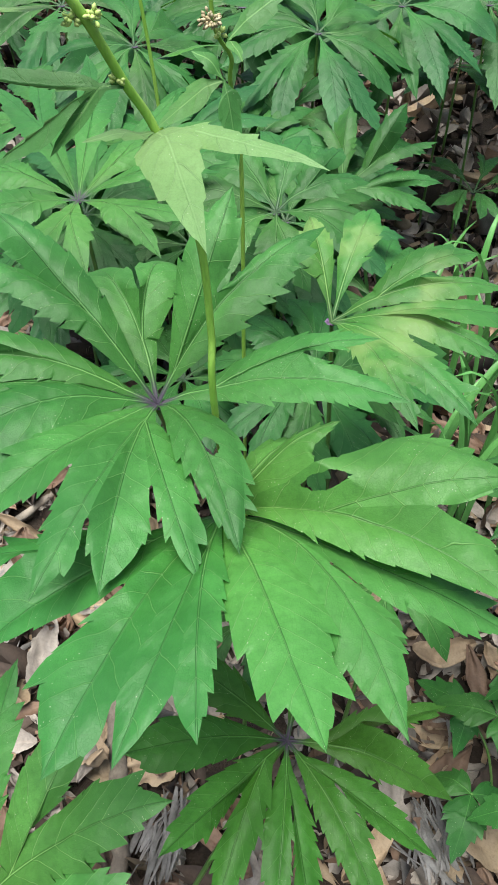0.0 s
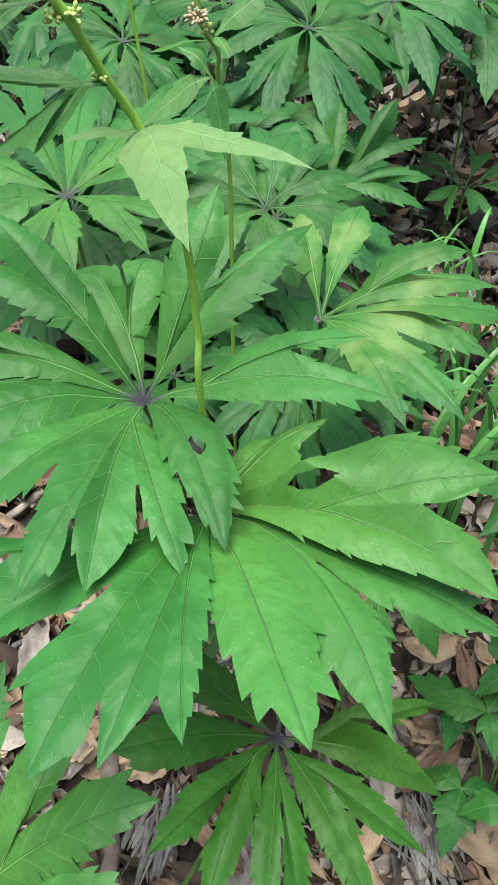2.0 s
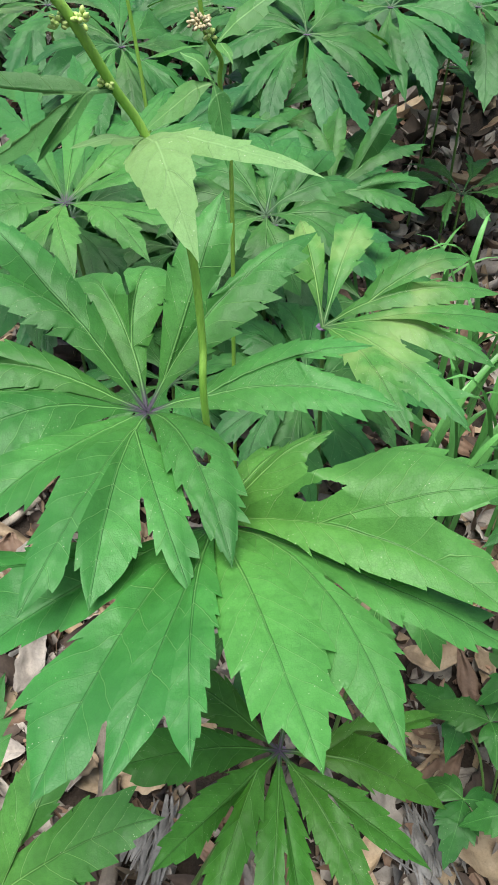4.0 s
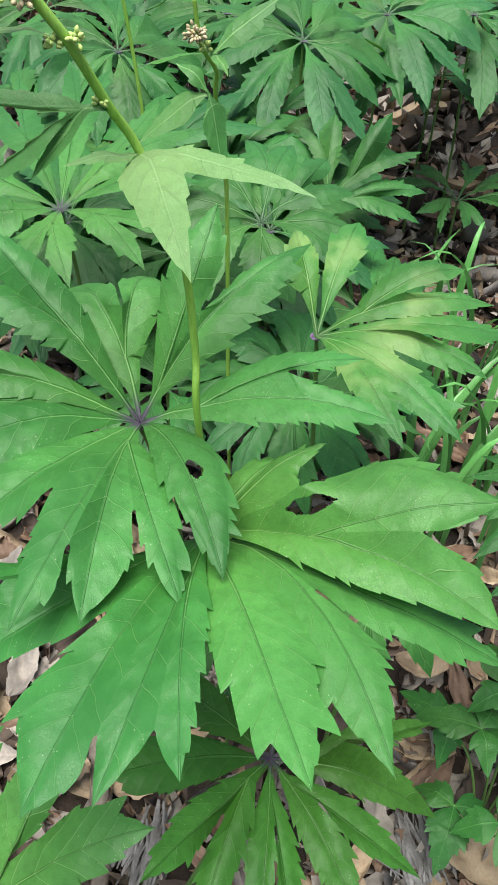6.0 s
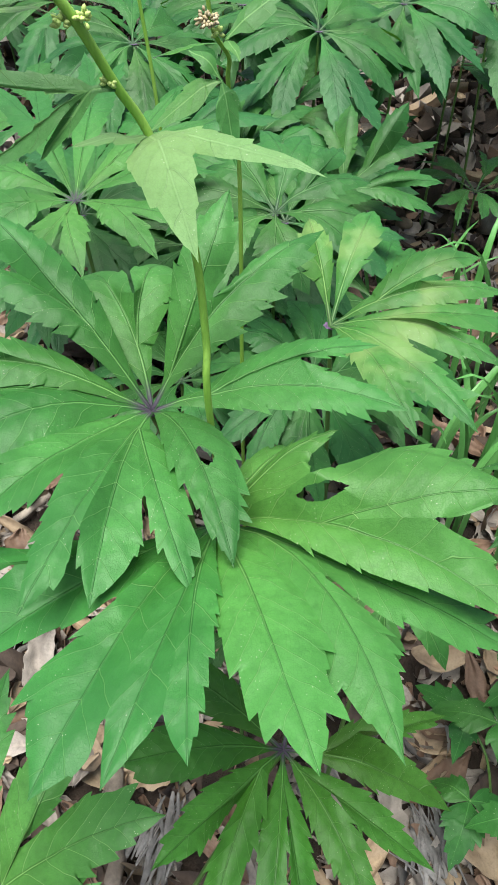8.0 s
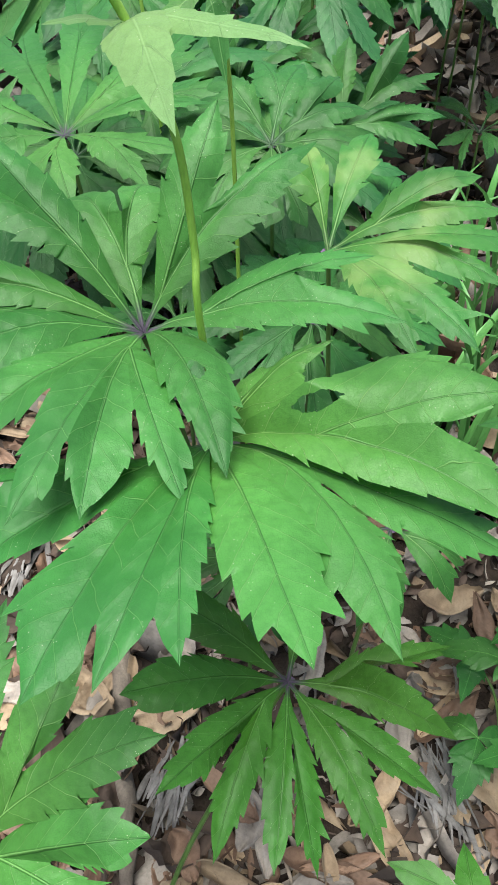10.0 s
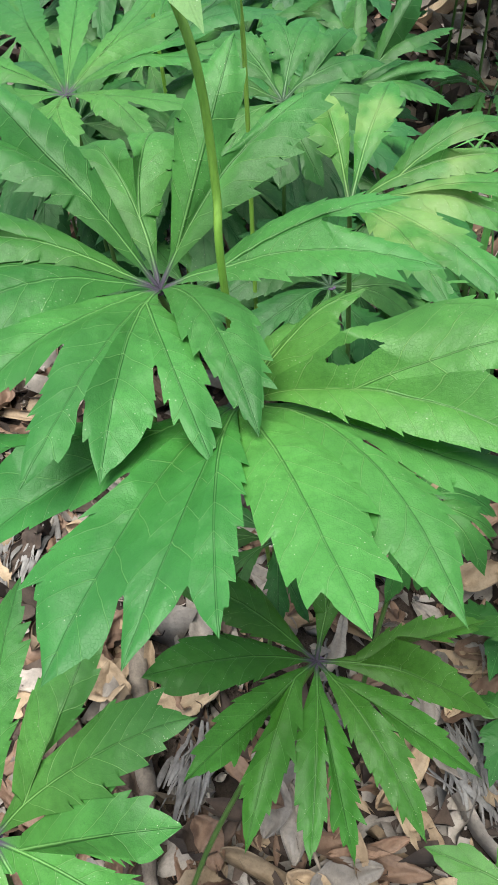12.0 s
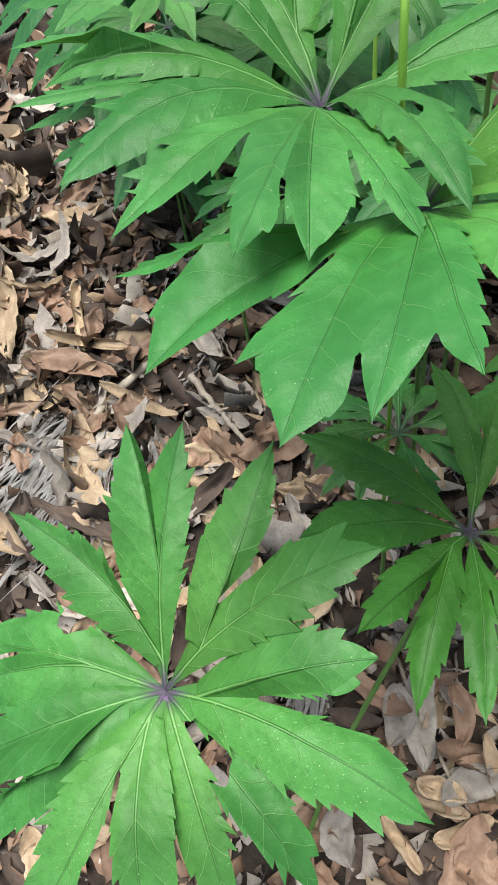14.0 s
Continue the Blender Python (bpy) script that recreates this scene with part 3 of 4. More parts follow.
umbrella_plant("dark green umbrella plant with slender forked lobes, low over litter", (0.061, 0.305, 0.401), (-0.085, 0.19), [
    ([(14.2, -2.7, -4.6, 1.4, 1.0), (14.2, 3.8, -0.7, 0.9, 1.5, 0.3, 0, 0.22)], [(5.8, 0.2, 3.0)], {"neck": 0.09, "full": 1.0}),
    ([(7.0, -12.2, -2.5, 1.5, 0.9), (11.8, -7.8, -3.2, 1.0, 1.6, 0.3, 0, 0.16)], [(3.6, -3.9, 1.4)], {"neck": 0.09, "full": 1.0}),
    ([(-1.1, -13.9, -1.3, 1.4, 0.8), (2.1, -13.3, -3.9, 0.8, 1.3, 0.2, 0, 0.25)], [(0.3, -5.6, 1.3)], {"neck": 0.09, "full": 1.0}),
    ([(-9.0, -11.0, 5.8, 1.5, 1.0), (-5.4, -13.3, -0.9, 0.9, 1.4, 0.2, 0, 0.22)], [(-3.6, -5.0, 1.6)], {"neck": 0.09, "full": 1.0}),
    ([(-12.3, -4.3, 6.2, 2.0, 1.9)], [], {"neck": 0.10, "full": 1.0, "peak": 0.68, "spikes": ((0, 1, 0.9, 0.8),)}),
    ([(-12.4, 6.0, 5.0, 2.1, 2.0)], [], {"neck": 0.10, "full": 1.0}),
    ([(4.3, 12.0, 2.7, 1.4, 1.0), (-1.6, 12.8, 5.5, 1.0, 1.5, 0.0, 0, 0.25)], [(1.4, 5.4, 4.1)], {"neck": 0.10, "full": 1.0}),
], 13, M_LEAF_DARK)

umbrella_plant("green umbrella plant with narrow lobes and a torn, bitten margin", (-0.141, 0.163, 0.457), (-0.17, 0.12), [
    ([(14.4, -7.1, 0.2, 2.0, 1.9), (12.2, -0.8, 5.6, 1.3, 1.9, 0.2, 0, 0.14)], [(5.6, -1.3, 1.9)],
     {"fold": 0.07, "holes": ((13.2, -0.6, 1.4, 1.3, 0),), "neck": 0.0, "full": 0.9, "spikes": ((0, -1, 0.84, 0.9), (0, 1, 0.86, 0.5))}),
    ([(12.8, 3.8, 8.6, 1.7, 1.9), (7.0, 10.9, 9.4, 1.3, 2.5, 0.2, 0, 0.22)], [(3.5, 3.0, 4.6)], {"roll": -0.25, "fold": 0.08, "neck": 0.02, "full": 1.0, "spikes": ((0, 1, 0.84, 1.1),)}),
    ([(1.6, 12.1, 9.9, 1.4, 0.1), (-2.1, 12.9, 9.3, 0.1, 1.2, 0.0, 0, 0.5), (-10.3, 9.8, 5.0, 1.5, 1.8, 0.0, 0, 0.1)], [(-0.8, 10.4, 7.2), (-1.5, 3.4, 2.1)], {"fold": 0.06, "arch": 0.008, "neck": 0.02, "full": 1.0}),
    ([(-13.1, 4.0, -1.0, 2.2, 0.3), (-14.2, 1.2, -3.0, 0.5, 2.2, 0.0, 0, 0.3)], [(-9.0, 2.0, 1.0)], {"neck": 0.0, "full": 0.9, "holes": ((-5.4, 3.6, 1.3, 0.7, 10),)}),
    ([(-13.8, -3.1, -4.2, 2.0, 1.2), (-11.7, -7.2, -5.0, 1.2, 2.2, 0.0, 0, 0.15)], [(-5.2, -4.3, 0.6)], {"neck": 0.0, "full": 0.9}),
    ([(-7.2, -11.6, -5.0, 2.3, 0.9), (-0.5, -12.2, -6.0, 1.0, 2.1, 0.0, 0, 0.12)], [(-2.2, -4.3, -0.5)], {"neck": 0.0, "full": 0.9}),
    ([(4.1, -11.2, -6.0, 1.6, 1.0)], [], {"neck": 0.0, "full": 0.9}),
    ([(8.6, -9.6, -4.0, 1.2, 1.6)], [], {"neck": 0.02, "full": 1.0, "holes": ((2.6, -3.2, 1.9, 1.2, -50),)}),
    ([(7.2, -4.2, -0.6, 0.8, 1.0)], [], {"neck": 0.05, "arch": 0.004, "holes": ((7.4, -5.4, 1.0, 0.8, 0),)}),
], 14)


# ---- plants behind and beside ----
umbrella_plant("umbrella plant with long arching lobes, part bleached yellow", (0.093, 0.565, 0.640), (0.12, 0.64), [
    ([(5.5, -14.0, 0.0, 1.3, 1.3)], [], {}),
    ([(10.4, -12.1, -1.0, 1.4, 1.4)], [], {"spikes": ((0, 1, 0.84, 1.3),)}),
    ([(13.5, -5.6, 0.2, 1.5, 1.0), (16.3, -1.2, 1.2, 0.9, 1.3, 0.0, 0, 0.2)], [(8.1, -3.4, 2.7)], {}),
    ([(14.9, 1.2, 2.7, 1.3, 0.9), (12.4, 3.4, 4.8, 1.0, 1.8, 0.3, 0, 0.25)], [(7.0, 0.8, 4.0)], {}),
    ([(4.0, 10.5, 5.3, 1.5, 1.5)], [], {"neck": 0.12, "peak": 0.68}),
    ([(-2.0, 8.5, 5.5, 1.2, 0.6), (-4.5, 6.0, 4.0, 0.5, 1.2, 0.0, 0, 0.3)], [(-2.0, 4.5, 3.6)], {"neck": 0.12}),
], 21, material=M_LEAF_YELLOW, arch=0.018, rows=110)
umbrella_plant("green umbrella plant with wide-spread forked lobes", (-0.157, 0.739, 0.664), (-0.14, 0.80), [
    ([(13.0, 14.0, 3.0, 1.8), (8.0, 19.0, 4.0, 1.8)], {"vein": 0.3, "forks": 0.5}),
    ([(2.0, 24.0, 6.0, 1.9), (-3.0, 25.0, 6.4, 1.9)], {"vein": 0.5, "forks": 0.62}),
    ([(-8.5, 22.5, 5.5, 1.8), (-13.5, 19.0, 5.0, 1.8)], {"vein": 0.4, "forks": 0.55}),
    ([(-17.0, 11.0, 2.3, 1.9), (-18.0, 4.0, 1.0, 1.9)], {"vein": 0.3, "forks": 0.5}),
    ([(-14.0, -2.0, -1.0, 1.9), (-9.5, -8.0, -1.6, 1.8)], {"vein": 0.3, "forks": 0.5}),
    ([(-3.0, -9.5, -1.8, 1.7), (2.5, -10.5, -2.2, 1.7)], {"vein": 0.3, "forks": 0.5}),
    ([(9.0, -8.0, -1.6, 1.8), (13.0, -3.0, -0.6, 1.8)], {"vein": 0.3, "forks": 0.5}),
    ([(14.0, 5.0, 1.0, 1.8), (13.0, 10.0, 2.0, 1.6)], {"vein": 0.5, "forks": 0.6}),
], 22, rows=44)
umbrella_plant("light green umbrella plant among others", (0.045, 0.78, 0.635), (0.05, 0.86), ring_of_lobes(7, 12.5, 6, (0.0, 0.45), 0.0, 0.5, 2.4), 23, M_LEAF_SHADED, rows=56)
umbrella_plant("dark green umbrella plant spreading over bare litter", (0.137, 1.0, 0.56), (0.15, 1.04), [
    ([(13.1, -1.0, -2.5, 1.5, 0.9), (14.2, 2.5, 0.3, 0.9, 1.5, 0.0, 0, 0.3)], [(7.0, 0.6, 0.4)], {}),
    ([(13.0, 5.0, 5.0, 1.4, 0.8), (8.5, 7.0, 9.5, 0.8, 1.5, 0.0, 0, 0.25)], [(6.5, 3.8, 4.0)], {}),
    ([(1.0, 9.0, 8.5, 1.5, 0.8), (-4.0, 8.0, 7.0, 0.8, 1.5, 0.0, 0, 0.3)], [(-0.8, 5.0, 4.5)], {}),
    ([(-10.0, 4.0, 2.0, 1.6, 1.0), (-11.0, -1.0, 0.0, 1.0, 1.6, 0.0, 0, 0.3)], [(-6.0, 1.0, 1.4)], {}),
    ([(-5.0, -9.0, -2.0, 1.6, 1.0), (2.0, -10.0, -3.0, 1.0, 1.6, 0.0, 0, 0.3)], [(-1.0, -5.5, -0.6)], {}),
], 24, M_LEAF_SHADED, rows=60)
umbrella_plant("green umbrella plant beside tall grass", (0.325, 0.42, 0.575), (0.38, 0.5), ring_of_lobes(9, 14.0, 8, (0.1, 0.1), -1.0, 0.4, 1.8), 25, M_LEAF_SHADED, rows=48)
umbrella_plant("small green umbrella plant under a larger leaf", (0.158, 0.445, 0.425), (0.12, 0.40), ring_of_lobes(6, 8.5, 9, (0.0, 0.1), -3.0, 0.3, 1.9), 26, rows=48)
umbrella_plant("small umbrella plant with blunt, glossy lobes", (0.229, 0.134, 0.285), (0.24, 0.12), [
    ([(2.5, 10.0, 1.0, 1.4), (6.0, 8.5, 0.5, 1.4)], {"peak": 0.72, "forks": 0.7}),
    ([(-2.0, 8.2, 1.0, 1.3), (-8.5, 6.5, 1.5, 1.5)], {"peak": 0.72, "forks": 0.45}),
    ([(-9.5, 2.0, 0.5, 1.4), (-10.0, -2.0, 0.0, 1.3)], {"peak": 0.7}),
    ([(9.0, 3.0, 0.0, 1.4), (8.0, -4.0, 0.0, 1.4)], {"peak": 0.7}),
    ([(-4.0, -8.0, -1.0, 1.4), (2.0, -9.0, -1.0, 1.4)], {"peak": 0.7}),
], 27, M_LEAF_DARK, rows=48)
umbrella_plant("young dark umbrella plant in the shade of others", (0.03, 0.47, 0.33), (0.02, 0.47), ring_of_lobes(8, 9.5, 10, (0.0, 0.05), -0.5, 0.2, 1.3), 28, M_LEAF_SHADED, rows=44)
umbrella_plant("light green umbrella plant in the second row", (0.104, 1.22, 0.70), (0.10, 1.25), ring_of_lobes(8, 16, 31, (-0.1, 0.5), -3.0, 0.3, 2.8), 31, M_LEAF_SHADED, rows=40)
umbrella_plant("light green umbrella plant over a darker one", (0.39, 1.40, 0.70), (0.42, 1.45), ring_of_lobes(8, 18, 32, (0.1, 0.4), -4.0, 0.1, 2.9), 32, M_LEAF_SHADED, rows=40)
umbrella_plant("dark green umbrella plant under a lighter one", (0.35, 1.42, 0.60), (0.36, 1.5), ring_of_lobes(8, 17, 33, (0.0, 0.0), -1.0, 0.4, 1.9), 33, M_LEAF_SHADED, rows=40)
umbrella_plant("small narrow-lobed umbrella plant on open litter", (0.42, 1.36, 0.40), (0.42, 1.36), ring_of_lobes(7, 13, 34, (0.0, 0.15), 1.5, 0.4, 1.0), 34, M_LEAF_SHADED, rows=40)

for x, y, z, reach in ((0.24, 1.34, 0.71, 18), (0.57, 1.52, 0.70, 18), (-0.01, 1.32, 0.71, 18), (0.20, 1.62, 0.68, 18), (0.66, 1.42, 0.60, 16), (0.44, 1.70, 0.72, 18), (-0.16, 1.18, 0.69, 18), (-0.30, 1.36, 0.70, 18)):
    umbrella_plant("light green umbrella plant with broad overlapping lobes", (x, y, z), (x, y + 0.05), ring_of_lobes(8, reach * 0.92, x, (0.3 * math.sin(9 * x), 0.42), -4.0, y, 2.9), z + x, M_LEAF_SHADED, rows=48)

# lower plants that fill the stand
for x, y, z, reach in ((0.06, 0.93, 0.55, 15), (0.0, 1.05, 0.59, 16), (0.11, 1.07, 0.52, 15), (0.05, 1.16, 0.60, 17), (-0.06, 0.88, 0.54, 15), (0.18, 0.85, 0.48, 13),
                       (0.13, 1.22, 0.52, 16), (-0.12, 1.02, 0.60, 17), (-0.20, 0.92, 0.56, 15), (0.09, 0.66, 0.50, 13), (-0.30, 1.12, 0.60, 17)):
    umbrella_plant("shaded green umbrella plant deep in the stand", (x, y, z), (x, y + 0.04), ring_of_lobes(8, reach, x + y, (0.3 * math.sin(7 * y), 0.45), -3.0, x * 9, 2.6), z + y, M_LEAF_SHADED, rows=48)

# further plants up the slope
far_rng = random.Random(77)
for row in range(9):
    y0 = 0.98 + row * 0.22
    for col in range(-7, 9):
        x = col * 0.19 + far_rng.uniform(-0.08, 0.08) + (row % 2) * 0.12
        y = y0 + far_rng.uniform(-0.09, 0.09)
        if abs(x) > 0.42 * y + 0.35 or (x > 0.10 and y < 1.85) or (x < -0.33 and y < 1.75) or x < -0.75:
            continue
        if abs(x - 0.10) < 0.2 and abs(y - 1.22) < 0.15:
            continue
        z = ground_z(x, y) + far_rng.uniform(0.20, 0.43)
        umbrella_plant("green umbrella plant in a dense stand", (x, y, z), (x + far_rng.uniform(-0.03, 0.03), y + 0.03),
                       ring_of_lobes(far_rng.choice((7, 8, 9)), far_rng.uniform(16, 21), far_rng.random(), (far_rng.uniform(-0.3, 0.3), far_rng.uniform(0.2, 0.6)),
                                     far_rng.uniform(-5.0, -1.0), far_rng.uniform(0, 1), far_rng.uniform(2.1, 2.7)), far_rng.random(), M_LEAF_SHADED, rows=40)


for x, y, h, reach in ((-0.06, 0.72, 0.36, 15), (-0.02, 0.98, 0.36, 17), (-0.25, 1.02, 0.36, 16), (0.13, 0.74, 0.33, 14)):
    umbrella_plant("green umbrella plant half hidden under taller ones", (x, y, ground_z(x, y) + h), (x, y + 0.02), ring_of_lobes(8, reach, x, (0.0, 0.12), -1.0, y, 2.0), y, M_LEAF_SHADED, rows=40)


# ---- flower stalks ----
def small_leaf(parent, name, at, tips, seed, material=None, label="", **shape):
    """A narrow stalk leaf of one or more blades from the point at."""
    rng = random.Random(seed)
    blades = [tuple((Vector(t[:3]) - Vector(at)) * 100) + tuple(t[3:]) for t in tips]
    keep = {"neck": 0.0, "size": 0.0012, "rows": 44, "arch": 0.004, "base": 0.0014, "forks": 0.4, "vein": 0.2, **shape}
    v, f, uvs = lobe(blades, keep.pop("slope", (0, 0)), rng, **keep)
    ob = mesh_object(name, v, f, material or M_BRACT, parent, uvs, label)
    ob.location = Vector(at) - parent.location
    return ob


def bud(parent, at, size, seed, count, material, spread=0.006):
    """A tight cluster of small pointed buds."""
    rng = random.Random(seed)
    verts, faces = [], []
    for _ in range(count):
        d = Vector((rng.gauss(0, 1), rng.gauss(0, 1), rng.uniform(-0.5, 1.2))).normalized()
        c = d * spread * rng.uniform(0.4, 1.0)
        side = d.orthogonal().normalized()
        up = d.cross(side)
        n0 = len(verts)
        for r, h in ((0.3, -0.9), (0.95, -0.4), (1.15, 0.1), (0.85, 0.6), (0.2, 1.0)):
            for k in range(6):
                a = k * math.pi / 3
                verts.append(c + d * (h * size) + (side * math.cos(a) + up * math.sin(a)) * (r * size * 0.6))
        for ring in range(4):
            for k in range(6):
                a, b = n0 + ring * 6 + k, n0 + ring * 6 + (k + 1) % 6
                faces.append((a, b, b + 6, a + 6))
        faces.append(tuple(n0 + 24 + k for k in range(6)))
    ob = mesh_object("flower_head", verts, faces, material, parent)
    ob.location = Vector(at) - parent.location
    return ob


def hairs(parent, run, radius, seed, count=260):
    """Fine pale hairs that stand off the stem, one joined mesh."""
    rng = random.Random(seed)
    verts, faces = [], []
    for _ in range(count):
        i = rng.randrange(len(run) - 1)
        p = run[i].lerp(run[i + 1], rng.random())
        d = Vector((rng.gauss(0, 1), rng.gauss(0, 1), rng.gauss(0, 0.3))).normalized()
        t = (run[i + 1] - run[i]).normalized()
        e = d.cross(t).normalized() * 0.00012
        n0 = len(verts)
        a, b = p + d * radius * 0.9, p + d * (radius + rng.uniform(0.0006, 0.0014))
        verts += [a + e, a - e, b]
        faces.append((n0, n0 + 1, n0 + 2))
    return tagged(mesh_object("stem_hair", verts, faces, M_BRACT, parent), kind="stuff")


stalk = new("flower_stalk")
stalk.location = (0.03, 0.56, ground_z(0.03, 0.56) - 0.01)
tagged(stalk, "hairy yellow-green flower stalk with pale narrow leaves and buds", "flower stalk", "flower stalks")
sp = stalk.location
run = spline([Vector(p) - sp for p in ((0.03, 0.56, sp.z), (0.016, 0.44, 0.45), (0.005, 0.376, 0.698), (0.004, 0.380, 0.755), (-0.002, 0.386, 0.815), (-0.020, 0.390, 0.864),
                                       (-0.031, 0.378, 0.890), (-0.042, 0.366, 0.918), (-0.054, 0.358, 0.940), (-0.066, 0.354, 0.970))], 90)
v, f = tube(run, [0.0021 for i in range(90)], 14, 0.10)
mesh_object("stem", v, f, M_STEM, stalk)
hairs(stalk, run[40:64], 0.0019, 3, 260)
hairs(stalk, run[64:], 0.0024, 4, 320)
NODE = (-0.020, 0.389, 0.864)
small_leaf(stalk, "bract_leaf", NODE, [(0.010, 0.294, 0.852, 1.45, 1.25)], 41, peak=0.42, full=0.7, arch=0.012, slope=(0.35, 0.0), label="pale green drooping stalk leaf")
small_leaf(stalk, "bract_leaf", NODE, [(0.059, 0.338, 0.867, 0.62)], 42, peak=0.45, arch=0.006, slope=(0, 0.6))
small_leaf(stalk, "bract_leaf", NODE, [(-0.045, 0.345, 0.878, 0.5)], 43, peak=0.45, slope=(0, 0.45), arch=0.0)
AXIL = (-0.031, 0.377, 0.890)
small_leaf(stalk, "bract_leaf", AXIL, [(-0.102, 0.366, 0.897, 0.5), (-0.096, 0.362, 0.855, 0.5), (-0.066, 0.366, 0.860, 0.34)], 44, M_LEAF_LIGHT, vein=0.16, forks=(0.30, 0.45), arch=0.003, slope=(0, 1.2), label="dark-veined forked stalk leaf")
small_leaf(stalk, "bract_leaf", (-0.043, 0.365, 0.918), [(-0.096, 0.360, 0.922, 0.32)], 45, arch=0.004)
bud(stalk, (-0.0335, 0.3755, 0.8915), 0.0016, 51, 14, M_BUD_GREEN, 0.0032)
bud(stalk, (-0.0475, 0.3655, 0.9175), 0.0017, 52, 22, M_BUD_GREEN, 0.0042)
bud(stalk, (-0.0385, 0.3645, 0.9195), 0.0017, 53, 18, M_BUD_GREEN, 0.0038)
bud(stalk, (-0.056, 0.357, 0.936), 0.0018, 54, 34, M_BUD, 0.0065)
bud(stalk, (-0.064, 0.356, 0.935), 0.0018, 55, 30, M_BUD_GREEN, 0.006)

stalk2 = new("flower_stalk")
stalk2.location = (0.02, 0.66, ground_z(0.02, 0.66) - 0.01)
tagged(stalk2, "slim green flower stalk topped by a cream bud cluster", "flower stalk", "flower stalks")
sp = stalk2.location
run = spline([Vector(p) - sp for p in ((0.02, 0.66, sp.z), (0.015, 0.64, 0.5), (0.014, 0.633, 0.671), (0.012, 0.63, 0.76), (0.005, 0.622, 0.815), (0.006, 0.615, 0.835), (-0.004, 0.604, 0.855), (-0.008, 0.600, 0.885))], 70)
v, f = tube(run, [0.0020 - 0.0006 * i / 69 for i in range(70)], 12, 0.08)
mesh_object("stem", v, f, M_STEM, stalk2)
NODE2 = (0.000, 0.618, 0.818)
small_leaf(stalk2, "bract_leaf", NODE2, [(-0.052, 0.600, 0.785, 0.95)], 46, M_LEAF_LIGHT, peak=0.5, arch=0.006, slope=(0, 0.7))
small_leaf(stalk2, "bract_leaf", NODE2, [(0.012, 0.597, 0.762, 0.85)], 47, M_LEAF_LIGHT, peak=0.5, arch=0.006, slope=(0.2, 0.6))
small_leaf(stalk2, "bract_leaf", NODE2, [(-0.024, 0.630, 0.836, 0.6)], 48, M_LEAF_LIGHT, peak=0.5, slope=(0, 0.6))
small_leaf(stalk2, "bract_leaf", (0.004, 0.606, 0.848), [(0.050, 0.625, 0.878, 0.75)], 49, M_LEAF_LIGHT, peak=0.5, slope=(0, 0.8))
small_leaf(stalk2, "bract_leaf", (0.004, 0.606, 0.848), [(0.015, 0.590, 0.838, 0.5)], 50, M_LEAF_LIGHT, peak=0.5)
bud(stalk2, (-0.007, 0.600, 0.862), 0.0020, 56, 60, M_BUD, 0.0080)
bud(stalk2, (-0.001, 0.604, 0.853), 0.0026, 57, 6, M_BUD_GREEN, 0.0045)

stalk3 = new("flower_stalk")
stalk3.location = (-0.09, 0.95, ground_z(-0.09, 0.95) - 0.01)
tagged(stalk3, "thin bare green flower stalk behind other plants", "flower stalk", "flower stalks")
run = spline([Vector((0, 0, 0)), Vector((0, 0, 0.35)), Vector((-0.008, -0.01, 0.58)), Vector((-0.03, -0.02, 0.78))], 40)
v, f = tube(run, [0.0026 - 0.0009 * i / 39 for i in range(40)], 8, 0.08)
mesh_object("stem", v, f, M_STEM, stalk3)
small_leaf(stalk3, "bract_leaf", Vector((-0.098, 0.94, 0.74)), [(-0.02, 0.93, 0.76, 0.8)], 58, M_LEAF, peak=0.5)


# ---- bramble and grass ----
def bramble_plant(at, seed, stems):
    rng = random.Random(seed)
    plant = new("bramble_plant")
    plant.location = (at[0], at[1], ground_z(*at) - 0.01)
    tagged(plant, "low bramble with dark serrated leaflets on thin stems", "bramble")
    for dx, dy, dz, turn in stems:
        run = spline([(0, 0, 0), (dx * 0.5, dy * 0.5, dz * 0.8), (dx, dy, dz)], 14)
        v, f = tube(run, [0.0016] * 14, 6)
        mesh_object("stem", v, f, M_PETIOLE, plant)
        for a, r, half in ((turn, 7.0, 2.2), (turn + 1.9, 4.8, 1.7), (turn - 1.9, 4.8, 1.7)):
            tip = (r * math.cos(a), r * math.sin(a), rng.uniform(-3.2, -1.2), half * rng.uniform(0.9, 1.1))
            v, f, uvs = lobe([tip], (0, 0), rng, neck=0.0, peak=0.38, size=0.0032, rows=40, arch=0.012, fold=0.2)
            ob = mesh_object("leaflet", v, f, M_BRAMBLE, plant, uvs)
            ob.location = (dx, dy, dz)
    return plant


bramble_plant((0.335, 0.385), 61, [(-0.055, -0.015, 0.115, -2.0), (-0.02, -0.045, 0.15, -1.2), (-0.03, 0.04, 0.19, 2.8), (0.05, 0.0, 0.20, -0.6), (0.0, 0.07, 0.22, 1.6),
                                 (0.045, -0.10, 0.12, -1.2), (0.03, 0.03, 0.16, 2.2), (-0.045, 0.075, 0.13, 2.4), (0.08, 0.08, 0.2, 0.8)])


